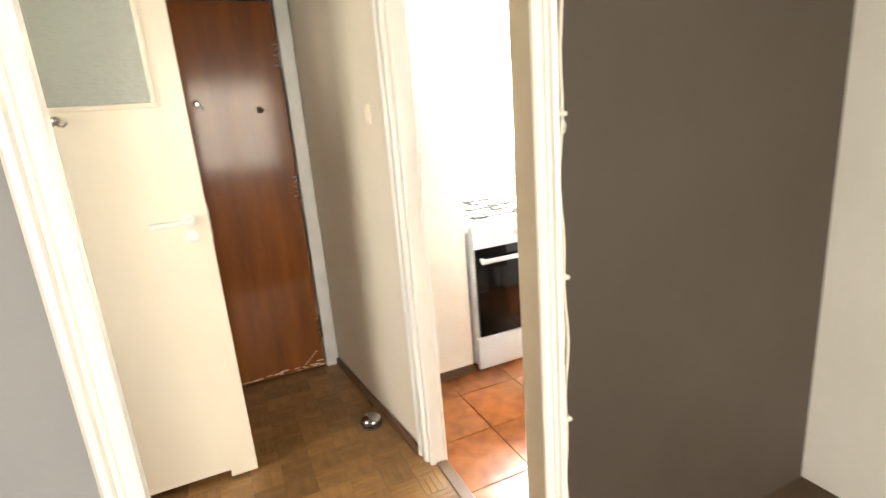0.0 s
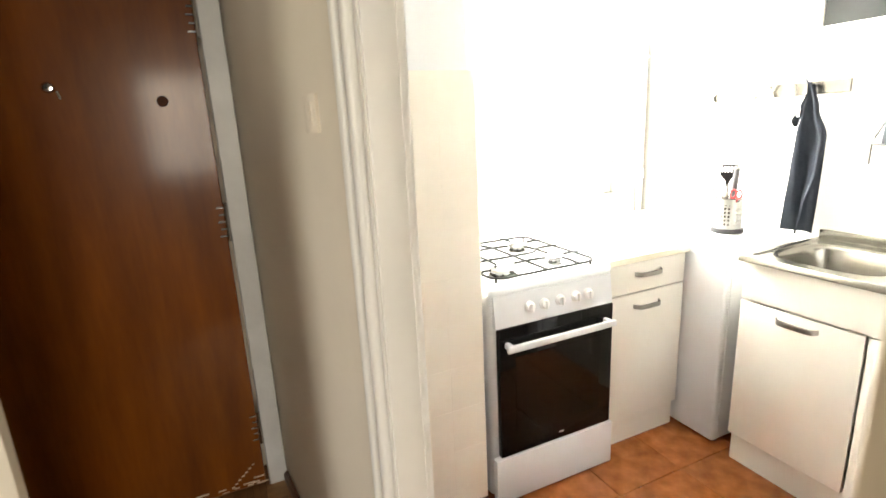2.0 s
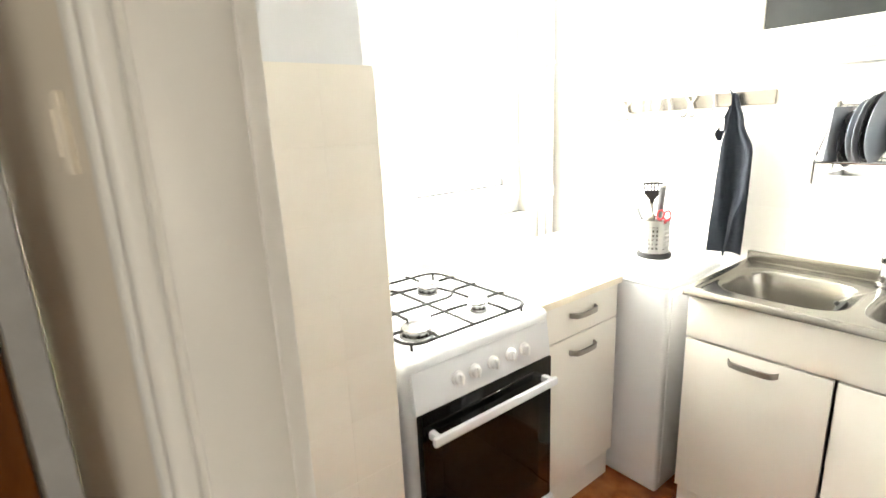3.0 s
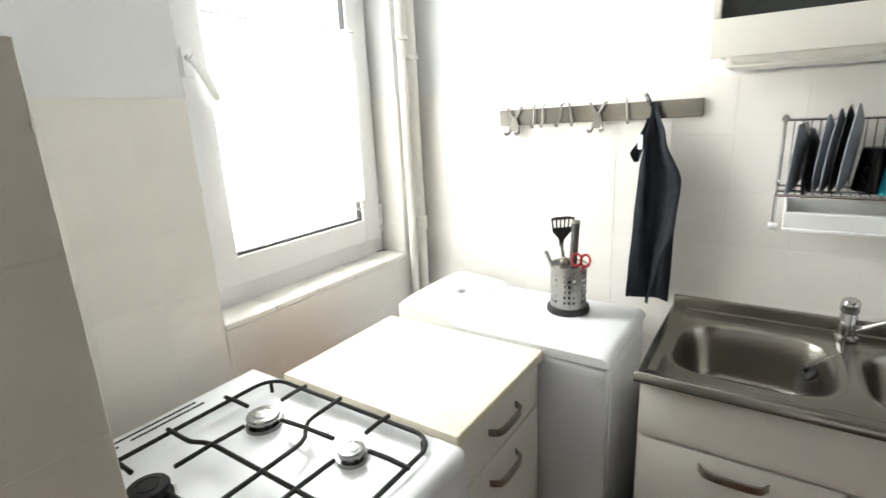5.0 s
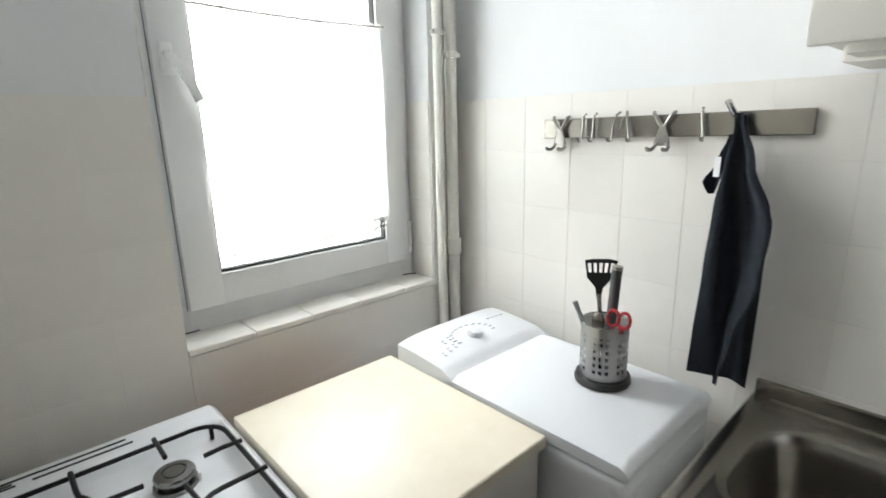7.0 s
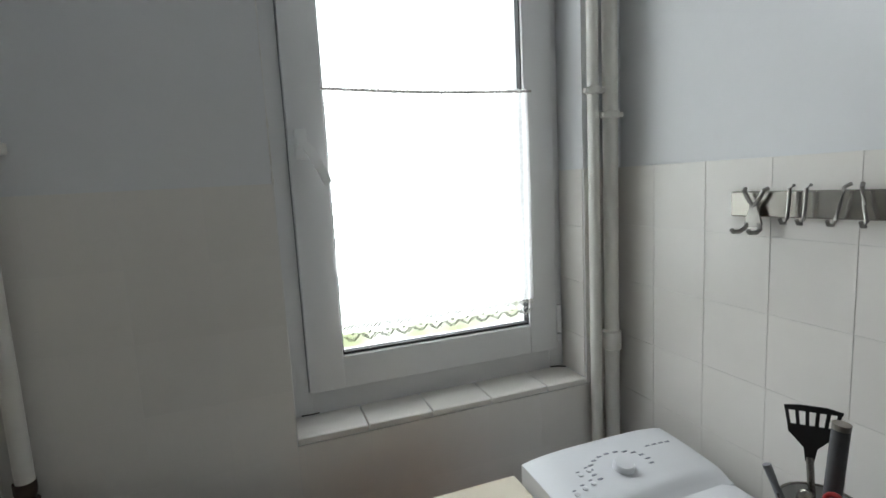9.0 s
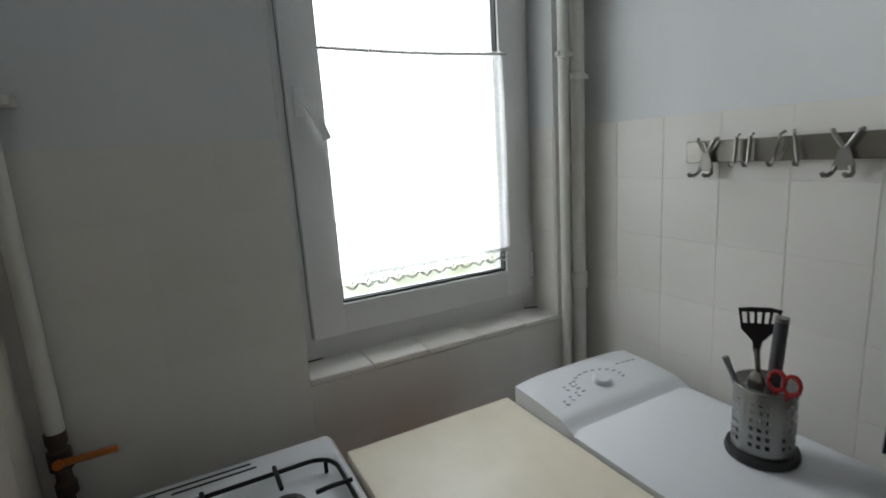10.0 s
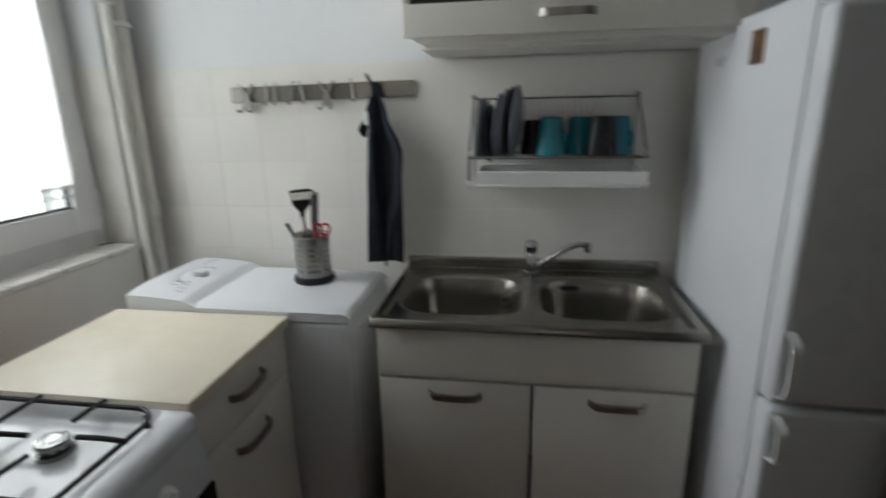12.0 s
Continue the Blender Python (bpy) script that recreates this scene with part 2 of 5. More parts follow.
def sweep(bm, pts, r, n=8, closed=False):
    """A round tube through the points."""
    pts = [Vector(p) for p in pts]
    rings = []
    up = Vector((0.03, 0.07, 1)).normalized()
    for i, p in enumerate(pts):
        q0 = pts[i - 1] if (i or closed) else p
        q1 = pts[(i + 1) % len(pts)] if (i < len(pts) - 1 or closed) else p
        d = (q1 - q0).normalized()
        ref = up if abs(d.dot(up)) < 0.95 else Vector((1, 0.1, 0)).normalized()
        s = d.cross(ref).normalized()
        u = s.cross(d)
        rings.append([bm.verts.new(p + r * (math.cos(k * math.tau / n) * s + math.sin(k * math.tau / n) * u)) for k in range(n)])
    count = len(rings) if closed else len(rings) - 1
    for i in range(count):
        a, b = rings[i], rings[(i + 1) % len(rings)]
        for k in range(n):
            bm.faces.new((a[k], a[(k + 1) % n], b[(k + 1) % n], b[k]))
    if not closed:
        bm.faces.new(rings[0][::-1])
        bm.faces.new(rings[-1])
    return bm


def lathe(bm, profile, centre, axis=(0, 0, 1), n=24):
    """Turns (radius, height) pairs round an axis through the centre."""
    b2 = bmesh.new()
    rings = [[b2.verts.new((r * math.cos(k * math.tau / n), r * math.sin(k * math.tau / n), h)) for k in range(n)] for r, h in profile]
    for a, b in zip(rings, rings[1:]):
        for k in range(n):
            b2.faces.new((a[k], a[(k + 1) % n], b[(k + 1) % n], b[k]))
    b2.faces.new(rings[0][::-1])
    b2.faces.new(rings[-1])
    add_to(bm, b2, Matrix.Translation(centre) @ Vector(axis).to_track_quat("Z", "Y").to_matrix().to_4x4())
    return bm


def extrude_profile(bm, pts, place, length):
    """A prism: 2D points (u, v) put to 3D by place(u, v, w) at w = 0 and w = length."""
    a = [bm.verts.new(place(u, v, 0)) for u, v in pts]
    b = [bm.verts.new(place(u, v, length)) for u, v in pts]
    for i in range(len(pts)):
        j = (i + 1) % len(pts)
        bm.faces.new((a[i], a[j], b[j], b[i]))
    bm.faces.new(a[::-1])
    bm.faces.new(b)
    return bm


def finish(bm, name, material, smooth=40):
    bmesh.ops.recalc_face_normals(bm, faces=bm.faces)
    me = bpy.data.meshes.new(name)
    bm.to_mesh(me)
    bm.free()
    me.materials.append(material)
    if smooth:
        me.shade_smooth()
        me.set_sharp_from_angle(angle=radians(smooth))
    return me


def thing(name, base, label, category, group="", kind=""):
    ob = new(name)
    ob.empty_display_size = 0.05
    ob.location = base
    return tagged(ob, label, category, group, kind)


def base_of(ob):
    p = Vector(ob.location)
    return p + base_of(ob.parent) if ob.parent else p


def part(name, bm, material, parent, label="", smooth=40):
    me = finish(bm, name, material, smooth)
    me.transform(Matrix.Translation(-base_of(parent)))
    ob = new(name, me)
    ob.parent = parent
    return tagged(ob, label)


def solid(name, bm, material, label, category, kind="", group="", smooth=40):
    """A thing that is one mesh, with its origin at the middle of its base."""
    lo = Vector([min(v.co[i] for v in bm.verts) for i in range(3)])
    hi = Vector([max(v.co[i] for v in bm.verts) for i in range(3)])
    base = Vector(((lo.x + hi.x) / 2, (lo.y + hi.y) / 2, lo.z))
    me = finish(bm, name, material, smooth)
    me.transform(Matrix.Translation(-base))
    ob = new(name, me)
    ob.location = base
    return tagged(ob, label, category, group, kind)


# ---- The setting ----
KF = -0.028  # the kitchen floor lies a little lower than the hall
EAST, NORTH, STUB_Y, STUB_X, TOP, DADO = 3.285, 3.632, 2.852, 1.748, 2.60, 1.571
WIN_L, WIN_R, SILL, WIN_T = 2.326, 3.155, 0.945, 2.42


def hall_x(y):
    """The hall partition runs a little askew."""
    return 1.188 - (y - 2.21) * 0.098


def structure(name, bm, material, label, category):
    return solid(name, bm, material, label, category, "structure", smooth=30)


# kitchen shell
bm = mesh()
box(bm, STUB_X - 0.6, WIN_L, NORTH, 4.0, -0.1, TOP)
box(bm, WIN_R, EAST + 0.2, NORTH, 4.0, -0.1, TOP)
box(bm, WIN_L, WIN_R, NORTH, 4.0, -0.1, SILL)
box(bm, WIN_L, WIN_R, NORTH, 4.0, WIN_T, TOP)
wall_north = structure("wall_north", bm, white_wall, "white kitchen outer wall with a deep window opening", "wall")
bm = mesh()
box(bm, EAST, EAST + 0.2, 0.95, NORTH, -0.1, TOP)
wall_east = structure("wall_east", bm, white_wall, "white kitchen wall tiled to shoulder height behind the sink", "wall")
def shaft(sx, sy):
    return [(hall_x(2.212) + 0.072, 2.212), (STUB_X - 0.5, sy), (sx, sy), (sx, NORTH), (hall_x(NORTH) + 0.024, NORTH), (hall_x(2.212) + 0.024, 2.212)]


# the wall above the tiles stands a little further back
bm = extrude_profile(mesh(), shaft(STUB_X, STUB_Y), lambda u, v, w: (u, v, w - 0.1), DADO + 0.1)
extrude_profile(bm, shaft(STUB_X - 0.019, STUB_Y + 0.006), lambda u, v, w: (u, v, DADO + w), TOP - DADO)
wall_west = structure("wall_west", bm, white_wall, "white kitchen wall and shaft beside the cooker", "wall")
bm = mesh()
extrude_profile(bm, [(hall_x(2.212) + 0.011, 2.212), (hall_x(2.212) + 0.023, 2.212), (hall_x(3.56) + 0.023, 3.56), (hall_x(3.56) + 0.011, 3.56)], lambda u, v, w: (u, v, w), TOP)
wall_hall_east = structure("wall_hall_east", bm, cream_wall, "cream painted hall partition", "wall")
bm = mesh()
box(bm, 1.215, 1.25, 1.521, 2.21, 2.06, TOP)
wall_lintel = structure("wall_lintel", bm, cream_wall, "cream wall above the kitchen doorway", "wall")
bm = mesh()
box(bm, 2.40, 2.50, 0.85, 1.415, -0.1, TOP)
box(bm, 2.50, EAST + 0.2, 0.85, 0.95, -0.1, TOP)
wall_alcove = structure("wall_alcove", bm, white_wall, "white walls round the fridge alcove", "wall")

# wall between the room and the hall, with the doorway; coloured far darker right of it
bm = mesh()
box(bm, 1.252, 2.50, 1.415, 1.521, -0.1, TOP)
wall_room_right = structure("wall_room_right", bm, taupe_wall, "taupe wall right of the doorway, far darker than left of it", "wall")
# left part and head of the same wall, in a lighter grey
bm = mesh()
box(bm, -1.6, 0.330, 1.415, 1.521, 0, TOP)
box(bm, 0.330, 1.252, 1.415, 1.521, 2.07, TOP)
wall_room_left = structure("wall_room_left", bm, grey_wall, "light grey wall left of the doorway", "wall")
bm = mesh()
box(bm, 2.385, 2.399, 0.40, 1.414, 0, TOP)
box(bm, 2.40, 2.55, -2.5, 0.849, 0, TOP)
wall_room_east = structure("wall_room_east", bm, trim_paint, "white painted room wall", "wall")
bm = mesh()
box(bm, -1.75, -1.6, -2.5, 1.6, 0, TOP)
wall_room_west = structure("wall_room_west", bm, white_wall, "white painted room wall", "wall")
bm = mesh()
box(bm, -1.75, 0.25, -2.65, -2.5, 0, TOP)
box(bm, 1.65, 2.55, -2.65, -2.5, 0, TOP)
box(bm, 0.25, 1.65, -2.65, -2.5, 0, 0.85)
box(bm, 0.25, 1.65, -2.65, -2.5, 2.25, TOP)
wall_room_south = structure("wall_room_south", bm, white_wall, "white painted room wall with a window", "wall")

# hall
bm = mesh()
box(bm, -0.44, -0.30, 1.522, 1.70, 0, TOP)
box(bm, -0.44, -0.30, 2.53, 3.56, 0, TOP)
box(bm, -0.44, -0.30, 1.70, 2.53, 2.02, TOP)
box(bm, -1.6, -1.5, 1.522, 1.60, 0, TOP)
box(bm, -1.6, -1.5, 2.44, 3.56, 0, TOP)
box(bm, -1.6, -1.5, 1.60, 2.44, 0, 1.08)
box(bm, -1.6, -1.5, 1.60, 2.44, 2.16, TOP)
wall_hall_west = structure("wall_hall_west", bm, cream_wall, "cream hall wall with a doorway", "wall")
bm = mesh()
box(bm, -1.5, 0.10, 3.40, 3.56, 0, TOP)
box(bm, 0.10, 1.06, 3.40, 3.56, 2.10, TOP)
box(bm, 0.10, 1.06, 3.50, 3.56, 0, 2.10)
wall_hall_north = structure("wall_hall_north", bm, cream_wall, "cream hall wall round the entrance door", "wall")

# floors and ceiling
bm = mesh()
extrude_profile(bm, [(1.24, 1.50), (2.50, 1.50), (2.50, 0.95), (EAST, 0.95), (EAST, NORTH), (1.10, NORTH), (1.235, 2.2)], lambda u, v, w: (u, v, KF - 0.10 + w), 0.094)
kitchen_floor = structure("floor_kitchen", bm, floor_joint, "terracotta coloured glazed floor tiles", "floor")
bm = mesh()
extrude_profile(bm, [(-1.6, -2.5), (2.4, -2.5), (2.4, 1.46), (1.237, 1.497), (1.232, 2.2), (1.085, 3.50), (-1.5, 3.50)], lambda u, v, w: (u, v, -0.10 + w), 0.096)
hall_floor = structure("floor_hall", bm, parquet_gap, "worn mosaic oak parquet", "floor")
bm = mesh()
box(bm, -1.75, EAST + 0.2, -2.65, 4.0, TOP, TOP + 0.12)
ceiling = structure("ceiling", bm, ceiling_paint, "white painted ceiling", "ceiling")

# outside
bm = mesh()
bmesh.ops.create_circle(bm, cap_ends=True, segments=64, radius=1500, matrix=pose(0, 0, -2.6))
ground = solid("ground", bm, soil, "grass of the yard outside", "ground", "structure", smooth=0)


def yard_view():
    """A plain, glowing backdrop beyond the kitchen window: pale sky over blurred greenery."""
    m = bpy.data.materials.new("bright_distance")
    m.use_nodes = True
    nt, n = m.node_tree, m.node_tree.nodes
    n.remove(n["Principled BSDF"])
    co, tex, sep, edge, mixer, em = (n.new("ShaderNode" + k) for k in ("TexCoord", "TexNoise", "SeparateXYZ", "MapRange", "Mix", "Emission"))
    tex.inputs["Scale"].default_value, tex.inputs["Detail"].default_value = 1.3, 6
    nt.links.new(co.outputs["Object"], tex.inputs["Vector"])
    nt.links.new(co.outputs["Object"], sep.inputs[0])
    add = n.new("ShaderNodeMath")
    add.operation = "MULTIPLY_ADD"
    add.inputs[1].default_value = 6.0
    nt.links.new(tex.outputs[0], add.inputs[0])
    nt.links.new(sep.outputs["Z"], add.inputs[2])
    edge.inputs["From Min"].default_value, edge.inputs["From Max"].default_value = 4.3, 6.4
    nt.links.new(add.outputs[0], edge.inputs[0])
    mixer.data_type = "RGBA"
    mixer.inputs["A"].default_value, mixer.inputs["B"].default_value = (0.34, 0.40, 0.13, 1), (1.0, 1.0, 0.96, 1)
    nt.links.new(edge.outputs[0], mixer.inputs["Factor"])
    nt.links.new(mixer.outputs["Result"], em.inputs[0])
    # the plane's own glow stands in for the daylit yard
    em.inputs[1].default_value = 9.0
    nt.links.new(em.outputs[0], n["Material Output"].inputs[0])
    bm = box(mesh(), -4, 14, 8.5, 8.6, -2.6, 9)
    solid("backdrop", bm, m, "glowing backdrop of greenery under a pale sky", "backdrop", "structure", smooth=0)


yard_view()

# ---- Doors and frames ----
RIB = [(0, 0), (0, 0.012), (0.008, 0.020), (0.022, 0.020), (0.025, 0.006), (0.032, 0.006), (0.035, 0.016), (0.044, 0.016), (0.047, 0.008), (0.051, 0.024), (0.064, 0.028), (0.072, 0.020), (0.072, 0)]


def casing(name, x_in, sign, y_face, lining_depth, label, lining):
    """One upright of the room doorway: ribbed casing and jamb lining."""
    ob = tagged(thing(name, (x_in, y_face, 0), label, "door frame"), kind="structure")
    bm = extrude_profile(mesh(), RIB, lambda u, v, w: (x_in + sign * u * 0.86, y_face - v * 0.75, w), 2.10)
    part("casing", bm, trim_paint, ob)
    bm = mesh()
    xa, xb = sorted((x_in + sign * 0.018, x_in + sign * 0.0235))
    box(bm, xa, xb, y_face + 0.002, y_face + lining_depth, 0, 2.07, 0.002, 1)
    part("jamb", bm, lining, ob, "painted jamb lining")
    return ob


# right lining is darkened by colour where its reveal lies in shade
casing("door_frame_right", 1.228, 1, 1.413, 0.112, "white painted ribbed door casing, its lining toned tan for shade", jamb_shade)
casing("door_frame_left", 0.359, -1, 1.413, 0.112, "white painted ribbed door casing with chipped edges", trim_paint)
bm = extrude_profile(mesh(), RIB, lambda u, v, w: (0.296 + w, 1.413 - v * 0.75, 2.046 + u), 0.99)
solid("door_head", bm, trim_paint, "cream painted casing over the doorway", "door frame", "structure")

# kitchen doorway, hall side: casing with ribs on the skew partition
frame_k = tagged(thing("door_frame_kitchen", (1.21, 2.22, 0), "cream ribbed door casing worn at its foot", "door frame"), kind="structure")
KD = Vector((0.098, -1.0, 0)).normalized()
KN = Vector((-1.0, -0.098, 0)).normalized()
TWO_RIBS = [(0, 0), (0, 0.007), (0.006, 0.014), (0.016, 0.017), (0.030, 0.016), (0.038, 0.011), (0.041, 0.002), (0.050, 0.002), (0.054, 0.011), (0.062, 0.017), (0.076, 0.017), (0.085, 0.011), (0.088, 0.002), (0.097, 0.002), (0.101, 0.008), (0.112, 0.008), (0.112, 0)]
bm = extrude_profile(mesh(), TWO_RIBS, lambda u, v, w: Vector((hall_x(2.300) + 0.01, 2.300, w)) + KD * u + KN * v, 2.09)
part("casing", bm, trim_paint, frame_k)
bm = mesh()
box(bm, 1.196, 1.262, 2.1835, 2.208, KF, 2.06, 0.004, 2)
box(bm, 1.252, 1.266, 2.180, 2.200, KF, 2.06, 0.003, 2)
part("jamb", bm, trim_paint, frame_k, "plain white jamb")
bm = mesh()
rod(bm, (1.190, 2.250, 0.30), (1.190, 2.250, 0.37), 0.007)
rod(bm, (1.190, 2.250, 1.78), (1.190, 2.250, 1.85), 0.007)
part("hinge_pin", bm, trim_paint, frame_k, "painted-over hinge pins")
bm = box(mesh(), 1.214, 1.262, 1.523, 2.185, KF - 0.004, 0.008, 0.003, 1)
solid("threshold", bm, skirting_wood, "dark wooden threshold strip between parquet and tiles", "threshold", "structure")

# skirting in hall and kitchen stub
bm = extrude_profile(mesh(), [(0, 0), (0.016, 0), (0.016, 0.030), (0.008, 0.042), (0, 0.042)], lambda u, v, w: Vector((hall_x(3.39), 3.39, v)) + KN * u + KD * w, 1.11)
solid("baseboard_hall", bm, skirting_wood, "brown wooden skirting strip", "baseboard", "structure")
bm = extrude_profile(mesh(), [(0, 0), (0.012, 0), (0.012, 0.045), (0.006, 0.052), (0, 0.052)], lambda u, v, w: (1.262 + w, STUB_Y - u, KF + v), 0.486)
solid("baseboard_kitchen", bm, skirting_wood, "dark brown skirting under the cream wall", "baseboard", "structure")


def entrance_door():
    ob = tagged(thing("door_entrance", (0.58, 3.38, 0), "dark varnished wooden entrance door, closed, scraped at its foot", "door"), kind="structure")
    part("leaf", box(mesh(), 0.155, 0.990, 3.365, 3.405, 0.012, 2.062, 0.003, 1), door_wood, ob)
    bm = mesh()
    box(bm, 1.003, 1.075, 3.352, 3.42, 0, 2.13, 0.004, 1)
    box(bm, 0.07, 0.142, 3.352, 3.42, 0, 2.13, 0.004, 1)
    box(bm, 0.142, 1.003, 3.352, 3.42, 2.068, 2.13, 0.004, 1)
    part("frame", bm, grey_trim, ob, "grey-white painted door frame")
    for z in (1.80, 1.11, 0.27):
        h = part("hinge", rod(mesh(), (0.997, 3.357, z - 0.07), (0.997, 3.357, z + 0.07), 0.0075, 10), chrome, ob, "bright steel hinge with claw marks")
        bm = mesh()
        for k in range(5):
            zz = z - 0.055 + k * 0.026
            box(bm, 0.966 + 0.006 * (k % 2), 0.993, 3.358, 3.3645, zz, zz + 0.007, 0.001, 1)
        part("screw_plate", bm, chrome, h)
    p = part("peephole", lathe(mesh(), [(0.017, 0), (0.017, 0.006), (0.012, 0.012), (0.004, 0.013)], (0.557, 3.365, 1.58), (0, -1, 0)), chrome, ob, "round metal peephole")
    part("cover_pin", rod(mesh(), (0.578, 3.358, 1.57), (0.583, 3.358, 1.545), 0.003, 8), chrome, p)
    bm = lathe(mesh(), [(0.018, 0), (0.017, 0.002), (0.003, 0.003)], (0.857, 3.365, 1.532), (0, -1, 0), 14)
    part("old_screw_hole", bm, dark_stain, ob, "dark filled hole")
    rnd = random.Random(4)
    bm = mesh()
    for k in range(22):
        x, z = rnd.uniform(0.30, 0.985), 0.016 + abs(rnd.gauss(0, 0.012))
        box(bm, x, x + rnd.uniform(0.012, 0.06), 3.3625, 3.3655, z, z + rnd.uniform(0.002, 0.006))
    for k in range(7):
        x, z = 0.86 + k * 0.014, 0.03 + k * 0.013
        box(bm, x, x + 0.012, 3.3628, 3.3655, z, z + 0.005)
    part("scrape", bm, scrape, ob, "pale scratches along the bottom edge")


entrance_door()


def hall_door():
    """A half-glazed door that stands open across the hall."""
    y0, y1 = 2.545, 2.583
    ob = tagged(thing("door_hall", (-0.29, 2.565, 0), "cream painted half-glazed door standing open across the hall", "door"), kind="structure")
    bm = mesh()
    x0, x1, gx0, gx1, gz0, gz1 = -0.285, 0.526, -0.19, 0.424, 1.543, 1.905
    box(bm, x0, gx0, y0, y1, 0.045, 2.0)
    box(bm, gx1, x1, y0, y1, 0.045, 2.0)
    box(bm, gx0, gx1, y0, y1, 0.045, gz0)
    box(bm, gx0, gx1, y0, y1, gz1, 2.0)
    box(bm, x1 - 0.105, x1, y0, y1, 0.012, 0.045)
    box(bm, x0, x0 + 0.10, y0, y1, 0.012, 0.045)
    leaf = part("leaf", bm, gloss_paint, ob)
    bm = mesh()
    for a in ((gx0 - 0.014, gx1 + 0.014, gz0 - 0.014, gz0 + 0.003), (gx0 - 0.014, gx1 + 0.014, gz1 - 0.003, gz1 + 0.014)):
        box(bm, a[0], a[1], y0 - 0.007, y0 + 0.004, a[2], a[3], 0.002, 1)
    for a in ((gx0 - 0.014, gx0 + 0.003), (gx1 - 0.003, gx1 + 0.014)):
        box(bm, a[0], a[1], y0 - 0.006, y0 + 0.004, gz0 + 0.003, gz1 - 0.003, 0.002, 1)
    part("glazing_bead", bm, gloss_paint, leaf)
    pane = part("pane", box(mesh(), gx0, gx1, y0 + 0.014, y0 + 0.019, gz0, gz1), rippled_glass, ob, "rippled obscured glass pane", 0)
    pane.visible_shadow = False
    r = part("rosette", lathe(mesh(), [(0.026, 0), (0.026, 0.006), (0.020, 0.009), (0.011, 0.010), (0.011, 0.035), (0.003, 0.036)], (0.462, y0, 1.117), (0, -1, 0)), white_plastic, ob, "white round handle rosette")
    bm = mesh()
    box(bm, 0.332, 0.470, y0 - 0.046, y0 - 0.032, 1.108, 1.127, 0.005, 2)
    part("lever", bm, white_plastic, r, "white lever handle")
    part("key_rosette", lathe(mesh(), [(0.024, 0), (0.024, 0.006), (0.018, 0.009), (0.006, 0.009), (0.006, 0.004)], (0.460, y0, 1.058), (0, -1, 0)), white_plastic, ob)
    bm = box(mesh(), 0.5275, 0.5305, 2.552, 2.576, 1.03, 1.17)
    part("lock_plate", bm, handle_metal, ob)
    hook = part("hook_base", lathe(mesh(), [(0.015, 0), (0.015, 0.004), (0.009, 0.012), (0.003, 0.014)], (0.132, y0, 1.505), (0, -1, 0), 14), chrome, ob, "small double coat hook")
    bm = mesh()
    for s in (-1, 1):
        sweep(bm, [(0.132, y0 - 0.010, 1.497), (0.132 + s * 0.010, y0 - 0.022, 1.485), (0.132 + s * 0.024, y0 - 0.030, 1.484), (0.132 + s * 0.032, y0 - 0.034, 1.492)], 0.004, 8)
        b2 = bmesh.new()
        bmesh.ops.create_uvsphere(b2, u_segments=8, v_segments=6, radius=0.006)
        add_to(bm, b2, Matrix.Translation((0.132 + s * 0.033, y0 - 0.034, 1.493)))
    part("prong", bm, chrome, hook)


hall_door()
bm = mesh()
extrude_profile(bm, [(0.05, 0.0), (0.05, 0.012), (0.0, 0.012), (0.0, 0.0)], lambda u, v, w: (-0.30 + v, 2.532 + u, w), 2.05)
solid("door_frame_hall", bm, trim_paint, "cream painted casing of the hall side door", "door frame", "structure")

# door stop on the hall floor
ds = thing("door_stop", (1.058, 2.605, 0.0), "round steel door stop with a black rubber band on the parquet", "door stop")
part("dome", lathe(mesh(), [(0.049, 0.030), (0.050, 0.038), (0.044, 0.048), (0.028, 0.056), (0.006, 0.059)], (1.058, 2.605, 0), n=32), chrome, ds)
part("rubber_band", lathe(mesh(), [(0.050, 0.013), (0.054, 0.017), (0.054, 0.026), (0.050, 0.030)], (1.058, 2.605, 0), n=32), black_plastic, ds)
part("foot_plate", lathe(mesh(), [(0.046, 0.0), (0.046, 0.013), (0.042, 0.014)], (1.058, 2.605, 0), n=32), chrome, ds)

# light switches
sw = thing("light_switch", (hall_x(2.48), 2.48, 1.40), "cream plastic light switch on the hall wall", "light switch")
bm = extrude_profile(mesh(), [(0, 0), (0, 0.006), (0.003, 0.008), (0.071, 0.008), (0.074, 0.006), (0.074, 0)], lambda u, v, w: Vector((hall_x(2.52) + 0.011, 2.52, 1.412 + w)) + KD * u + KN * v, 0.076)
part("plate", bm, cream_wall, sw)
bm = extrude_profile(mesh(), [(0.018, 0.007), (0.020, 0.010), (0.054, 0.011), (0.056, 0.007)], lambda u, v, w: Vector((hall_x(2.52) + 0.011, 2.52, 1.428 + w)) + KD * u + KN * v, 0.044)
part("rocker", bm, cream_wall, sw)
sw = thing("light_switch", (0.22, 1.414, 1.33), "white plastic light switch on the grey wall", "light switch")
part("plate", box(mesh(), 0.180, 0.258, 1.404, 1.416, 1.325, 1.405, 0.004, 2), white_plastic, sw)
part("rocker", box(mesh(), 0.197, 0.241, 1.399, 1.406, 1.343, 1.388, 0.003, 1), white_plastic, sw)

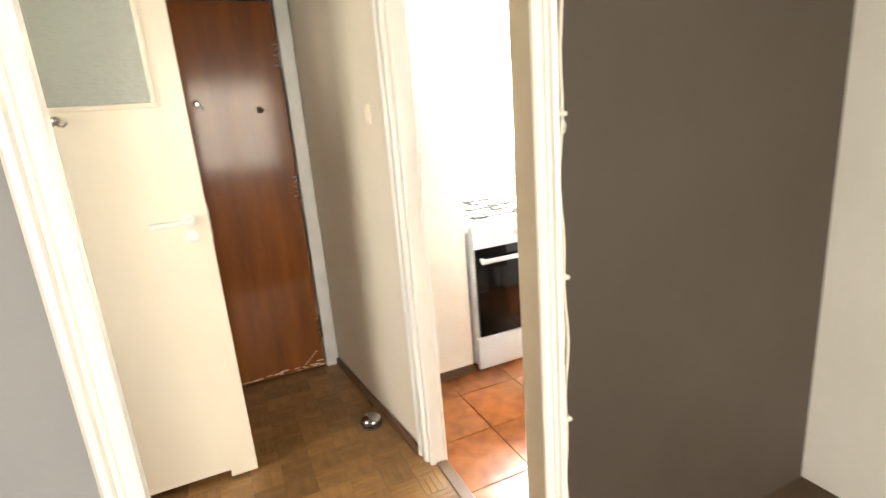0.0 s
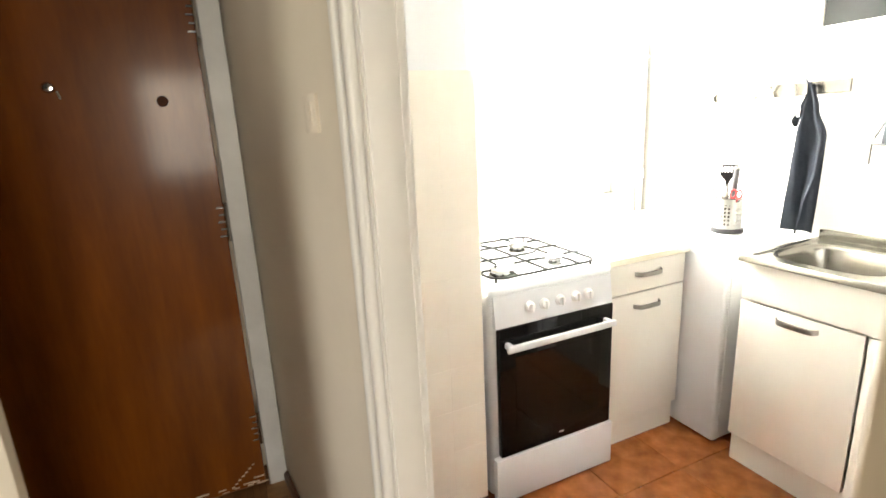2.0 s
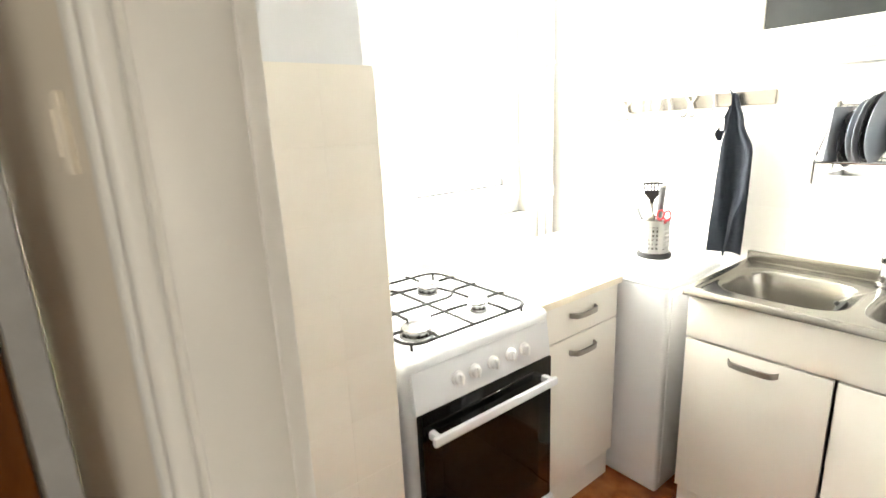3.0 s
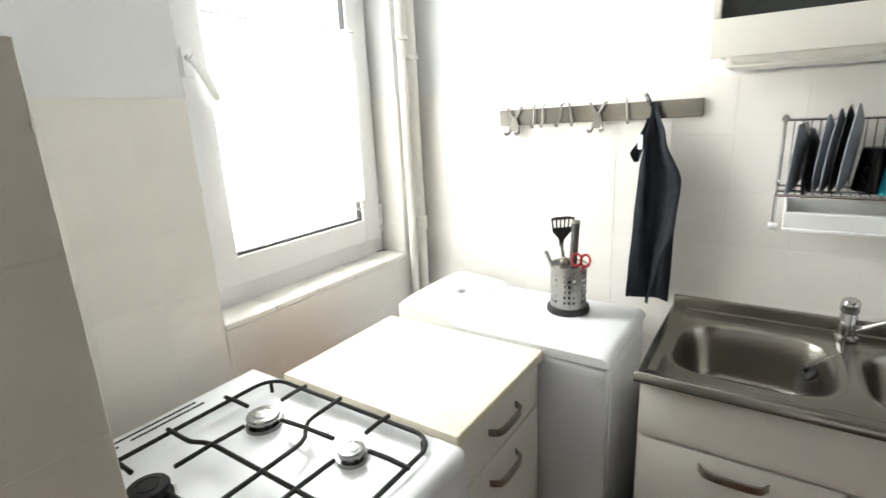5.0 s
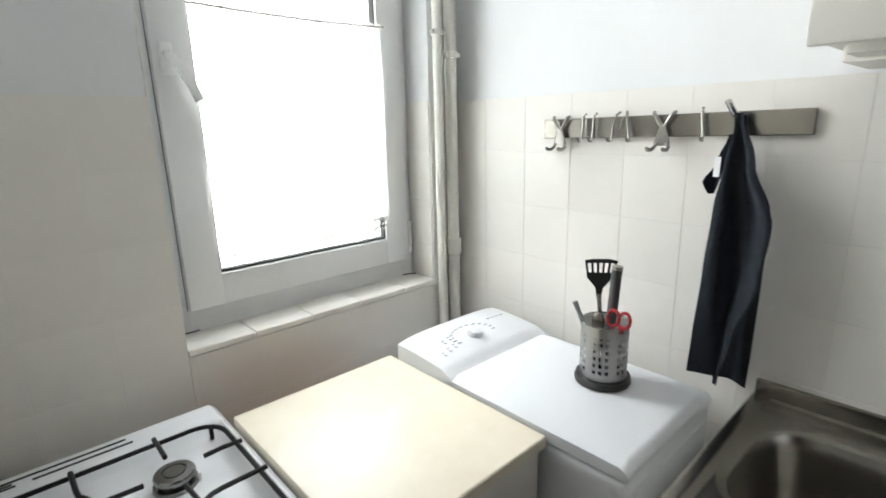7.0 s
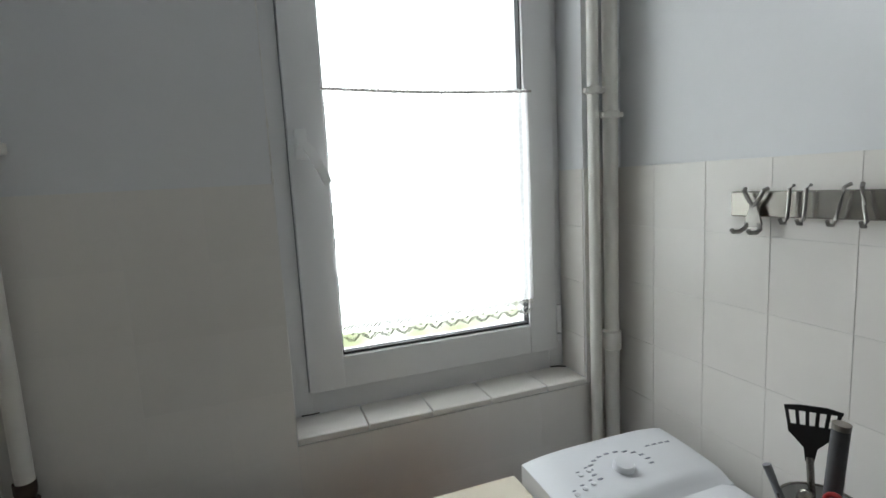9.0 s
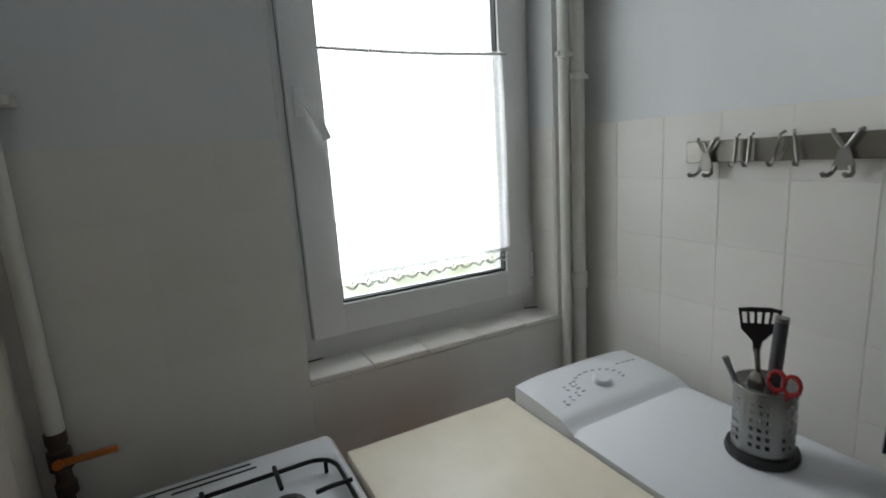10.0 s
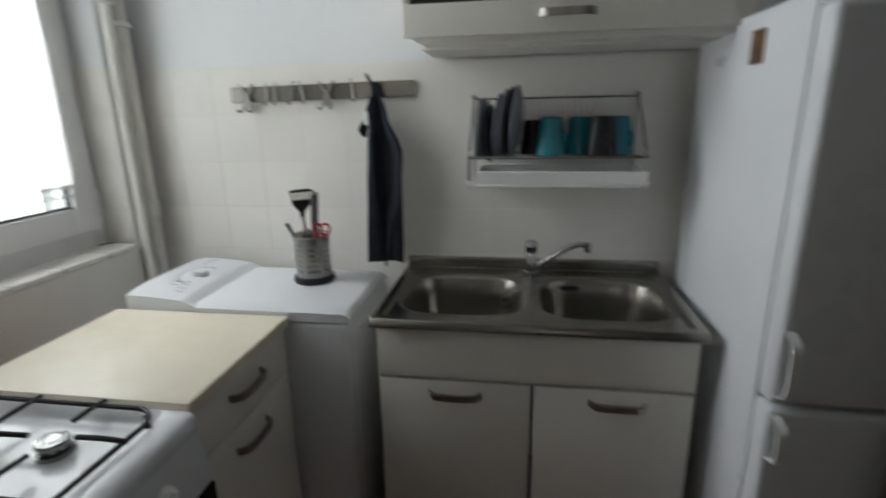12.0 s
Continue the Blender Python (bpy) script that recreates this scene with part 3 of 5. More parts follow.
# loose cable along the casing
cb = thing("wall_cable", (1.308, 1.405, 0.0), "loose white cable tacked along the door casing", "cable")
pts = []
for k in range(41):
    z = 0.04 + k * 0.05
    pts.append((1.299 + 0.005 * math.sin(z * 9) + 0.004 * math.sin(z * 23 + 1), 1.4065, z))
part("cable", sweep(mesh(), pts, 0.0045, 8), cable_mat, cb)
pts = [(p[0] - 0.011 + 0.003 * math.sin(p[2] * 15), 1.4085, p[2]) for p in pts if p[2] < 1.36]
part("second_cable", sweep(mesh(), pts, 0.0035, 8), cable_mat, cb)
for z in (0.24, 0.62, 1.01, 1.395, 1.75):
    bm = box(mesh(), 1.287, 1.313, 1.399, 1.4148, z, z + 0.010, 0.002, 1)
    part("cable_clip", bm, cable_mat, cb)
bm = sweep(mesh(), [(1.303 + 0.006 * math.sin(a), 1.4045, 1.372 + 0.012 * math.cos(a)) for a in [k * math.tau / 14 for k in range(14)]], 0.003, 6, True)
part("cable_loop", bm, cable_mat, cb)


# ---- Kitchen window ----
def kitchen_window():
    ob = tagged(thing("window_1", (2.74, 3.76, 0.99), "white plastic tilt-and-turn window with a sheer half curtain", "window"), kind="structure")
    y0, y1 = 3.752, 3.822
    fl, fr, fb, ft = 2.327, 3.154, 0.956, 2.415

    def ring(xa, xb, za, zb, w, ya, yb, bev, wb=None):
        bm = mesh()
        box(bm, xa, xa + w, ya, yb, za, zb, bev, 2)
        box(bm, xb - w, xb, ya, yb, za, zb, bev, 2)
        box(bm, xa + w - 0.004, xb - w + 0.004, ya + 0.0015, yb, za, za + (wb or w), bev, 2)
        box(bm, xa + w - 0.004, xb - w + 0.004, ya + 0.0015, yb, zb - w, zb, bev, 2)
        return bm

    part("window_frame", ring(fl, fr, fb, ft, 0.050, y0, y1, 0.004, 0.084), pvc, ob)
    sash = part("sash", ring(fl + 0.045, fr - 0.031, fb + 0.066, ft - 0.04, 0.094, y0 - 0.022, y1 - 0.012, 0.007, 0.088), pvc, ob)
    # thin grey strips paint the shade of the gap beside the sash
    bm = mesh()
    box(bm, fl + 0.0420, fl + 0.0445, y0 - 0.0015, y0 + 0.01, fb + 0.064, ft - 0.03)
    box(bm, fr - 0.0305, fr - 0.0275, y0 - 0.0015, y0 + 0.01, fb + 0.064, ft - 0.03)
    part("shadow_gap", bm, grey_plastic, ob, "grey strips drawn for the shaded gap between frame and sash")
    gx0, gx1, gz0, gz1 = 2.463, 3.032, 1.112, 2.285
    part("glazing_gasket", ring(gx0, gx1, gz0, gz1, 0.006, y0 - 0.012, y0 + 0.012, 0.0), gasket, sash)
    pane = part("pane", box(mesh(), gx0, gx1, y0 + 0.018, y0 + 0.024, gz0, gz1), pane_glass, ob, "clear double glazing", 0)
    pane.visible_shadow = False
    pane2 = part("pane", box(mesh(), gx0, gx1, y0 + 0.040, y0 + 0.046, gz0, gz1), pane_glass, ob, "", 0)
    pane2.visible_shadow = False
    hp = part("handle_plate", box(mesh(), 2.388, 2.418, y0 - 0.034, y0 - 0.021, 1.627, 1.702, 0.004, 2), white_plastic, ob, "white handle plate")
    bm = rod(mesh(), (2.403, y0 - 0.034, 1.674), (2.403, y0 - 0.052, 1.674), 0.010, 14)
    lever = [(2.403, 1.682), (2.430, 1.654), (2.450, 1.612), (2.466, 1.570), (2.448, 1.563), (2.430, 1.605), (2.412, 1.641), (2.391, 1.667)]
    extrude_profile(bm, lever, lambda u, v, w: (u, y0 - 0.064 + w, v), 0.014)
    part("handle", bm, white_plastic, hp, "white window handle turned half open")
    for z in (1.075, 2.1):
        bm = rod(mesh(), (fr - 0.022, y0 - 0.016, z), (fr - 0.022, y0 - 0.016, z + 0.085), 0.009, 12)
        rod(bm, (fr - 0.022, y0 - 0.016, z - 0.030), (fr - 0.022, y0 - 0.016, z - 0.006), 0.008, 12)
        part("hinge_cover", bm, white_plastic, ob)
    return ob


kitchen_window()

# sill of four painted tiles
sill_ob = tagged(thing("window_sill", (2.74, 3.68, SILL), "white painted tiled window sill", "window sill"), kind="structure")
xs = [WIN_L, 2.50, 2.672, 2.843, 3.02, WIN_R]
for a, b in zip(xs, xs[1:]):
    part("sill_tile", box(mesh(), a + 0.001, b - 0.001, NORTH - 0.006, 3.750, SILL - 0.004, SILL + 0.014, 0.003, 1), tile_paint, sill_ob)


def curtain():
    ob = thing("sheer_curtain", (2.755, 3.722, 1.15), "sheer white half curtain with a lace hem on a thin rod", "curtain")
    x0, x1, zt, zb = 2.468, 3.038, 1.800, 1.195
    part("rod", sweep(mesh(), [(x0 - 0.008 + k * (x1 - x0 + 0.016) / 16, 3.718, 1.797 - 0.006 * math.sin(math.pi * k / 16)) for k in range(17)], 0.0035, 8), handle_metal, ob, "thin spring rod")

    def wave(x, z):
        return 3.720 + 0.0035 * math.sin(x * 75 + 1.5 * math.sin(z * 7)) + 0.002 * math.sin(x * 210)

    bm = mesh()
    nx, nz = 80, 26
    g = [[bm.verts.new((x0 + (x1 - x0) * i / nx + 0.005 * math.sin(17 * k / nz) * (1 - i / nx) ** 6, wave(x0 + (x1 - x0) * i / nx, zb + (zt - zb) * k / nz), zb + (zt - zb) * k / nz)) for i in range(nx + 1)] for k in range(nz + 1)]
    for k in range(nz):
        for i in range(nx):
            bm.faces.new((g[k][i], g[k][i + 1], g[k + 1][i + 1], g[k + 1][i]))
    part("cloth", bm, sheer_cloth, ob)
    bm = mesh()
    for i in range(60):
        x = x0 + (x1 - x0) * (i + 0.5) / 60
        b2 = bmesh.new()
        bmesh.ops.create_uvsphere(b2, u_segments=6, v_segments=5, radius=0.006)
        add_to(bm, b2, Matrix.Translation((x, 3.717, 1.799 - 0.006 * math.sin(math.pi * i / 60) + 0.002 * math.sin(i * 2.3))) @ Matrix.Diagonal((0.6, 1, 1, 1)))
    part("gathered_heading", bm, sheer_cloth, ob)
    # lace: scalloped net with round eyelets
    bm = mesh()
    step, cells = 0.0035, {}
    nx, nz = int((x1 - x0) / step), 19
    for i in range(nx):
        for k in range(nz):
            x, z = (i + 0.5) * step, (k + 0.5) * step
            u = (x / 0.047) % 1 - 0.5
            if z > 0.032 + 0.013 * math.cos(u * math.pi):
                continue
            eye = math.hypot(u * 0.047, z - 0.024)
            if 0.005 < eye < 0.013 or math.hypot((abs(u) - 0.40) * 0.047, z - 0.020) < 0.008 or (i + k) % 3 == 0:
                continue
            cells[(i, k)] = 1
    vs = {}

    def vert(i, k):
        if (i, k) not in vs:
            x, z = x0 + i * step, zb - k * step
            vs[(i, k)] = bm.verts.new((x, wave(x, z), z))
        return vs[(i, k)]

    for i, k in cells:
        bm.faces.new((vert(i, k), vert(i + 1, k), vert(i + 1, k + 1), vert(i, k + 1)))
    part("lace_hem", bm, lace_thread, ob, "scalloped lace hem")


curtain()

# room window behind the start of the walk
wn1 = tagged(thing("window_2", (0.95, -2.52, 0.85), "white framed room window", "window"), kind="structure")
bm = mesh()
for x in (0.25, 0.92, 1.59):
    box(bm, x, x + 0.06, -2.60, -2.54, 0.85, 2.25, 0.004, 1)
for z in (0.85, 2.19):
    box(bm, 0.31, 1.59, -2.599, -2.541, z, z + 0.06, 0.004, 1)
part("window_frame", bm, pvc, wn1)

# ---- Pipes ----
pp = thing("heating_pipes", (3.19, 3.60, 0), "pair of cream painted vertical pipes in the corner", "pipe")
part("thin_pipe", rod(mesh(), (3.168, 3.600, KF), (3.168, 3.600, TOP), 0.0155, 18), pipe_paint, pp)
part("thick_pipe", rod(mesh(), (3.222, 3.597, KF), (3.222, 3.597, TOP), 0.0205, 20), pipe_paint, pp)
part("coupling", lathe(mesh(), [(0.022, 0), (0.027, 0.005), (0.027, 0.055), (0.022, 0.060)], (3.222, 3.597, 1.045)), pipe_paint, pp)
for x, r, z in ((3.168, 0.0175, 1.768), (3.222, 0.0225, 1.704)):
    bm = lathe(mesh(), [(r, 0), (r + 0.003, 0.002), (r + 0.003, 0.018), (r, 0.020)], (x, 3.598, z))
    box(bm, x + r - 0.002, x + r + 0.018, 3.590, 3.604, z + 0.003, z + 0.017, 0.002, 1)
    box(bm, x - r - 0.012, x - r + 0.002, 3.590, 3.604, z + 0.003, z + 0.017, 0.002, 1)
    part("pipe_clip", bm, pipe_paint, pp, "painted pipe clip")

gp = thing("gas_pipe", (1.800, 3.60, 0), "cream gas pipe with a dark valve and an orange lever", "pipe")
part("pipe", sweep(mesh(), [(1.802, 3.600, 1.005), (1.803, 3.600, 1.6), (1.806, 3.600, 2.2), (1.806, 3.600, TOP)], 0.017, 16), pipe_paint, gp)
part("pipe_clip", box(mesh(), 1.780, 1.850, 3.585, 3.632, 1.650, 1.672, 0.003, 1), pipe_paint, gp)
bm = lathe(mesh(), [(0.012, 0.30), (0.012, 0.86), (0.020, 0.865), (0.020, 0.89), (0.015, 0.895), (0.015, 0.92), (0.022, 0.925), (0.022, 0.965), (0.016, 0.97), (0.020, 0.985), (0.020, 1.006)], (1.800, 3.600, 0), n=14)
v = part("valve", bm, valve_metal, gp, "dark corroded gas valve")
bm = box(mesh(), 1.800, 1.905, 3.572, 3.580, 0.938, 0.954, 0.003, 1)
rod(bm, (1.800, 3.600, 0.945), (1.800, 3.570, 0.945), 0.010, 10)
part("lever", bm, orange_paint, v, "orange lever, open")

# dark crack where the sill meets the reveal
part("crack", sweep(mesh(), [(3.105, 3.747, 0.9605), (3.128, 3.742, 0.9607), (3.150, 3.728, 0.9605)], 0.0022, 6), gasket, sill_ob)
part("crack", sweep(mesh(), [(2.345, 3.748, 0.9605), (2.372, 3.746, 0.9607), (2.392, 3.748, 0.9605)], 0.0018, 6), gasket, sill_ob)

# ---- Cooker ----
def bow_handle(bm, a, b, out, r=0.006, rise=0.026):
    """A flat bowed pull from a to b, standing out along a direction."""
    a, b, out = Vector(a), Vector(b), Vector(out)
    d = (b - a).normalized()
    side = d.cross(out).normalized() * 0.009
    rows = []
    for k in range(13):
        f = k / 12
        p = a.lerp(b, f) + out * (rise * (1 - (2 * f - 1) ** 4) ** 0.5 * 0.999 + 0.001)
        rows.append([bm.verts.new(p + s * side + o * out * 0.007) for s, o in ((-1, 0), (1, 0), (1, 1), (-1, 1))])
    for p, q in zip(rows, rows[1:]):
        for k in range(4):
            bm.faces.new((p[k], p[(k + 1) % 4], q[(k + 1) % 4], q[k]))
    bm.faces.new(rows[0][::-1])
    bm.faces.new(rows[-1])
    return bm


def cooker():
    x0, x1, y0, y1, top = 1.778, 2.342, 2.858, 3.530, 0.850
    ob = thing("gas_cooker", ((x0 + x1) / 2, (y0 + y1) / 2, KF), "white free-standing gas cooker with black oven glass and four burners", "cooker")
    rc = 0.026

    def into(x, y):
        """Rounds the two front corners of the plan."""
        cx = min(max(x, x0 + rc), x1 - rc)
        cy = max(y, y0 - 0.008 + rc)
        d = math.hypot(x - cx, y - cy)
        if x != cx and y != cy and d > rc:
            return cx + (x - cx) * rc / d, cy + (y - cy) * rc / d
        return x, y

    plan = [(x1, y1), (x0, y1)] + [(x0 + rc - rc * math.cos(k * math.pi / 12), y0 + rc - rc * math.sin(k * math.pi / 12)) for k in range(7)]
    plan += [(x1 - rc + rc * math.sin(k * math.pi / 12), y0 + rc - rc * math.cos(k * math.pi / 12)) for k in range(7)]
    part("body", extrude_profile(mesh(), plan, lambda u, v, w: (u, v, 0.004 + w), 0.818), enamel, ob)
    # pressed hob with a sunken well
    bm = mesh()
    nx, ny = 40, 44
    g = []
    for j in range(ny + 1):
        row = []
        for i in range(nx + 1):
            u, v = i / nx, j / ny
            x, y = x0 + (x1 - x0) * u, (y0 - 0.008) + (y1 - y0 + 0.008) * v
            dx, dy = min(x - (x0 + 0.052), (x1 - 0.014) - x), min(y - (y0 + 0.040), (y1 - 0.068) - y)
            d = min(dx, dy)
            s = max(0.0, min(1.0, d / 0.030))
            z = top - 0.020 * s * s * (3 - 2 * s)
            edge = min(x - x0, x1 - x, y - y0 + 0.008)
            z -= 0.011 * max(0.0, 1 - edge / 0.013) ** 2
            row.append(bm.verts.new((*into(x, y), z)))
        g.append(row)
    for j in range(ny):
        for i in range(nx):
            bm.faces.new((g[j][i], g[j][i + 1], g[j + 1][i + 1], g[j + 1][i]))
    rim = [v for v in g[0]] + [r[-1] for r in g[1:]] + [v for v in g[-1][-2::-1]] + [r[0] for r in g[-2:0:-1]]
    low = [bm.verts.new((v.co.x, v.co.y, 0.818)) for v in rim]
    for k in range(len(rim)):
        q = (k + 1) % len(rim)
        bm.faces.new((rim[k], rim[q], low[q], low[k]))
    part("hob", bm, enamel, ob, "glossy white enamelled hob", 60)
    # control panel, slightly sloped
    bm = extrude_profile(mesh(), [(0.0, 0.700), (-0.022, 0.700), (-0.022, 0.708), (-0.008, 0.816), (0.0, 0.818)], lambda u, v, w: (x0 + 0.016 + w, y0 + u, v), x1 - x0 - 0.032)
    panel = part("control_panel", bm, enamel, ob)
    for x in (1.942, 2.004, 2.076, 2.150, 2.208):
        kb = part("knob", lathe(mesh(), [(0.021, 0), (0.021, 0.006), (0.017, 0.008), (0.015, 0.016), (0.011, 0.018)], (x, 2.842, 0.757), (0, -1, 0.13), 20), white_plastic, ob, "round white control knob")
        part("grip", box(mesh(), x - 0.004, x + 0.004, 2.816, 2.832, 0.744, 0.774, 0.002, 1), white_plastic, kb)
    # oven door
    door = part("oven_door", box(mesh(), 1.805, 2.326, 2.830, 2.856, 0.178, 0.699, 0.004, 2), black_glass, ob, "black glass oven door")
    part("inner_window", box(mesh(), 1.872, 2.262, 2.8288, 2.8300, 0.262, 0.580), oven_inner, door, "tinted inner window")
    bm = box(mesh(), 1.815, 2.306, 2.784, 2.800, 0.622, 0.648, 0.006, 2)
    for x in (1.826, 2.276):
        box(bm, x, x + 0.020, 2.798, 2.832, 0.624, 0.646, 0.003, 1)
    part("door_handle", bm, enamel, door, "white bar handle")
    part("maker_badge", box(mesh(), 2.070, 2.092, 2.8288, 2.8305, 0.205, 0.211), grey_plastic, door)
    bm = box(mesh(), x0 + 0.003, x1 - 0.003, 2.826, 2.857, KF + 0.010, 0.172, 0.005, 2)
    part("pan_drawer", bm, enamel, ob, "white pan drawer front")
    for x in (x0 + 0.03, x1 - 0.06):
        for y in (y0 + 0.02, y1 - 0.06):
            part("foot", box(mesh(), x, x + 0.03, y, y + 0.03, KF, 0.006), black_plastic, ob)
    # vent slots behind the burners
    for xa, xb, y in ((1.880, 2.150, 3.512), (1.990, 2.160, 3.492), (1.870, 1.965, 3.492), (1.880, 1.960, 3.502)):
        part("vent_slot", box(mesh(), xa, xb, y - 0.003, y + 0.003, top - 0.002, top + 0.0012), black_iron, ob)
    # burners
    for x, y, r, dark in ((2.194, 3.310, 0.036, False), (2.208, 3.047, 0.027, False), (1.932, 3.302, 0.036, True), (1.938, 3.022, 0.047, False)):
        z = top - 0.020
        bn = part("burner", lathe(mesh(), [(r * 1.15, 0), (r * 1.1, 0.008), (r * 0.86, 0.009), (r * 0.86, 0.017), (r, 0.018), (r, 0.022)], (x, y, z)), alu if not dark else black_iron, ob, "aluminium burner ring" if not dark else "black burner ring")
        part("cap", lathe(mesh(), [(r * 1.04, 0.021), (r * 1.05, 0.025), (r * 0.98, 0.029), (r * 0.62, 0.0305), (r * 0.60, 0.0285), (r * 0.54, 0.0285), (r * 0.52, 0.0305), (r * 0.05, 0.031)], (x, y, z), n=36), alu if not dark else black_iron, bn)
        for k in range(8):
            a = k * math.tau / 8 + 0.3
            bm = rod(mesh(), (x + r * 0.80 * math.cos(a), y + r * 0.80 * math.sin(a), z + 0.0130), (x + r * 0.90 * math.cos(a), y + r * 0.90 * math.sin(a), z + 0.0130), 0.0042, 6)
            part("flame_port", bm, black_iron, bn)
        part("ignition_pin", rod(mesh(), (x + r * 1.05, y - r * 0.6, z), (x + r * 1.05, y - r * 0.6, z + 0.018), 0.003, 8), white_plastic, bn)
    # pan support of black rods
    zt = top + 0.012
    gx0, gx1, gy0, gy1, rc = 1.836, 2.316, 2.912, 3.432, 0.055
    pts = []
    for cx, cy, a0 in ((gx1 - rc, gy1 - rc, 0), (gx0 + rc, gy1 - rc, 90), (gx0 + rc, gy0 + rc, 180), (gx1 - rc, gy0 + rc, 270)):
        for k in range(7):
            a = radians(a0 + 15 * k)
            pts.append((cx + rc * math.cos(a), cy + rc * math.sin(a), zt - 0.004))
    sup = part("pan_support", sweep(mesh(), pts, 0.0050, 8, True), black_iron, ob, "black enamelled wire pan support")
    def s_bar(along, a, b, base, swing, at, width):
        """A bar along one axis whose line swings sideways in a soft S."""
        out = []
        for k in range(25):
            p = a + (b - a) * k / 24
            q = base + swing * 0.5 * (1 + math.tanh((p - at) / width))
            out.append((q, p, zt) if along == "y" else (p, q, zt))
        return out

    bars = [s_bar("y", gy0 - 0.006, gy1 + 0.010, 2.066, -0.020, 3.335, 0.015), s_bar("x", gx0 - 0.006, gx1 + 0.012, 3.142, 0.052, 2.196, 0.022)]
    fingers = [((gx1 + 0.010, 3.314), (2.250, 3.312)), ((2.192, gy1 + 0.018), (2.192, 3.362)), ((gx1 + 0.014, 3.049), (2.255, 3.049)), ((2.198, 3.250), (2.207, 3.096)),
               ((2.216, gy0 - 0.008), (2.214, 3.004)), ((2.160, 3.046), (2.010, 3.046)), ((2.140, 3.303), (1.985, 3.303)), ((1.932, gy1 + 0.018), (1.932, 3.362)),
               ((gx0 - 0.012, 3.303), (1.896, 3.303)), ((1.942, 3.250), (1.938, 3.070)), ((1.934, gy0 - 0.008), (1.934, 2.956)), ((gx0 - 0.012, 3.010), (1.880, 3.010))]
    for pts in bars:
        part("bar", sweep(mesh(), pts, 0.0050, 8), black_iron, sup)
    for a, b in fingers:
        part("finger", sweep(mesh(), [(a[0], a[1], zt - 0.001), ((a[0] + b[0]) / 2, (a[1] + b[1]) / 2, zt + 0.002), (b[0], b[1], zt + 0.001)], 0.0050, 8), black_iron, sup)
    for x, y in ((gx0 + 0.02, gy0 + 0.02), (gx1 - 0.02, gy0 + 0.02), (gx0 + 0.02, gy1 - 0.02), (gx1 - 0.02, gy1 - 0.02)):
        part("support_foot", rod(mesh(), (x, y, top - 0.019), (x, y, zt - 0.003), 0.0045, 8), black_iron, sup)


cooker()


# ---- Base unit, worktop, washing machine ----
def base_unit():
    x0, x1, y0, y1 = 2.356, 2.792, 2.912, 3.42
    ob = thing("base_cabinet", ((x0 + x1) / 2, (y0 + y1) / 2, KF), "cream white base cabinet with one drawer and one door", "cabinet")
    part("body", box(mesh(), x0, x1, y0, y1, 0.10, 0.822, 0.001, 1), laminate, ob)
    # unseen brown back, added to bounce warm light onto the wall under the sill
    part("back_panel", box(mesh(), x0 + 0.002, x1 - 0.002, y1 + 0.0005, y1 + 0.004, 0.11, 0.82), bounce_board, ob, "unseen brown back panel added to warm the wall behind")
    part("plinth", box(mesh(), x0 + 0.002, x1 - 0.002, y0 + 0.004, y1 - 0.03, KF, 0.10), laminate, ob)
    dr = part("drawer", box(mesh(), x0 + 0.002, x1 - 0.002, y0 - 0.018, y0 - 0.001, 0.690, 0.818, 0.0018, 2), laminate, ob)
    part("handle", bow_handle(mesh(), (2.498, y0 - 0.018, 0.770), (2.640, y0 - 0.018, 0.770), (0, -1, 0)), handle_metal, dr, "bowed brushed metal handle")
    do = part("door", box(mesh(), x0 + 0.002, x1 - 0.002, y0 - 0.018, y0 - 0.001, 0.104, 0.684, 0.0018, 2), laminate, ob)
    part("handle", bow_handle(mesh(), (2.498, y0 - 0.018, 0.628), (2.640, y0 - 0.018, 0.628), (0, -1, 0)), handle_metal, do, "bowed brushed metal handle")
    wt = thing("worktop", (2.58, 3.16, 0.822), "beige speckled laminate worktop on the cabinet", "worktop")
    part("slab", box(mesh(), 2.352, 2.804, 2.8855, 3.432, 0.823, 0.851, 0.003, 2), worktop_mat, wt)
    # brown rear edge, added for the same warm bounce
    part("back_edge", box(mesh(), 2.354, 2.802, 3.4322, 3.4340, 0.824, 0.849), bounce_board, wt, "unseen brown back edge added to warm the wall behind")
    part("edge_strip", box(mesh(), 2.353, 2.803, 2.883, 2.8852, 0.824, 0.850, 0.001, 1), worktop_mat, wt)


base_unit()


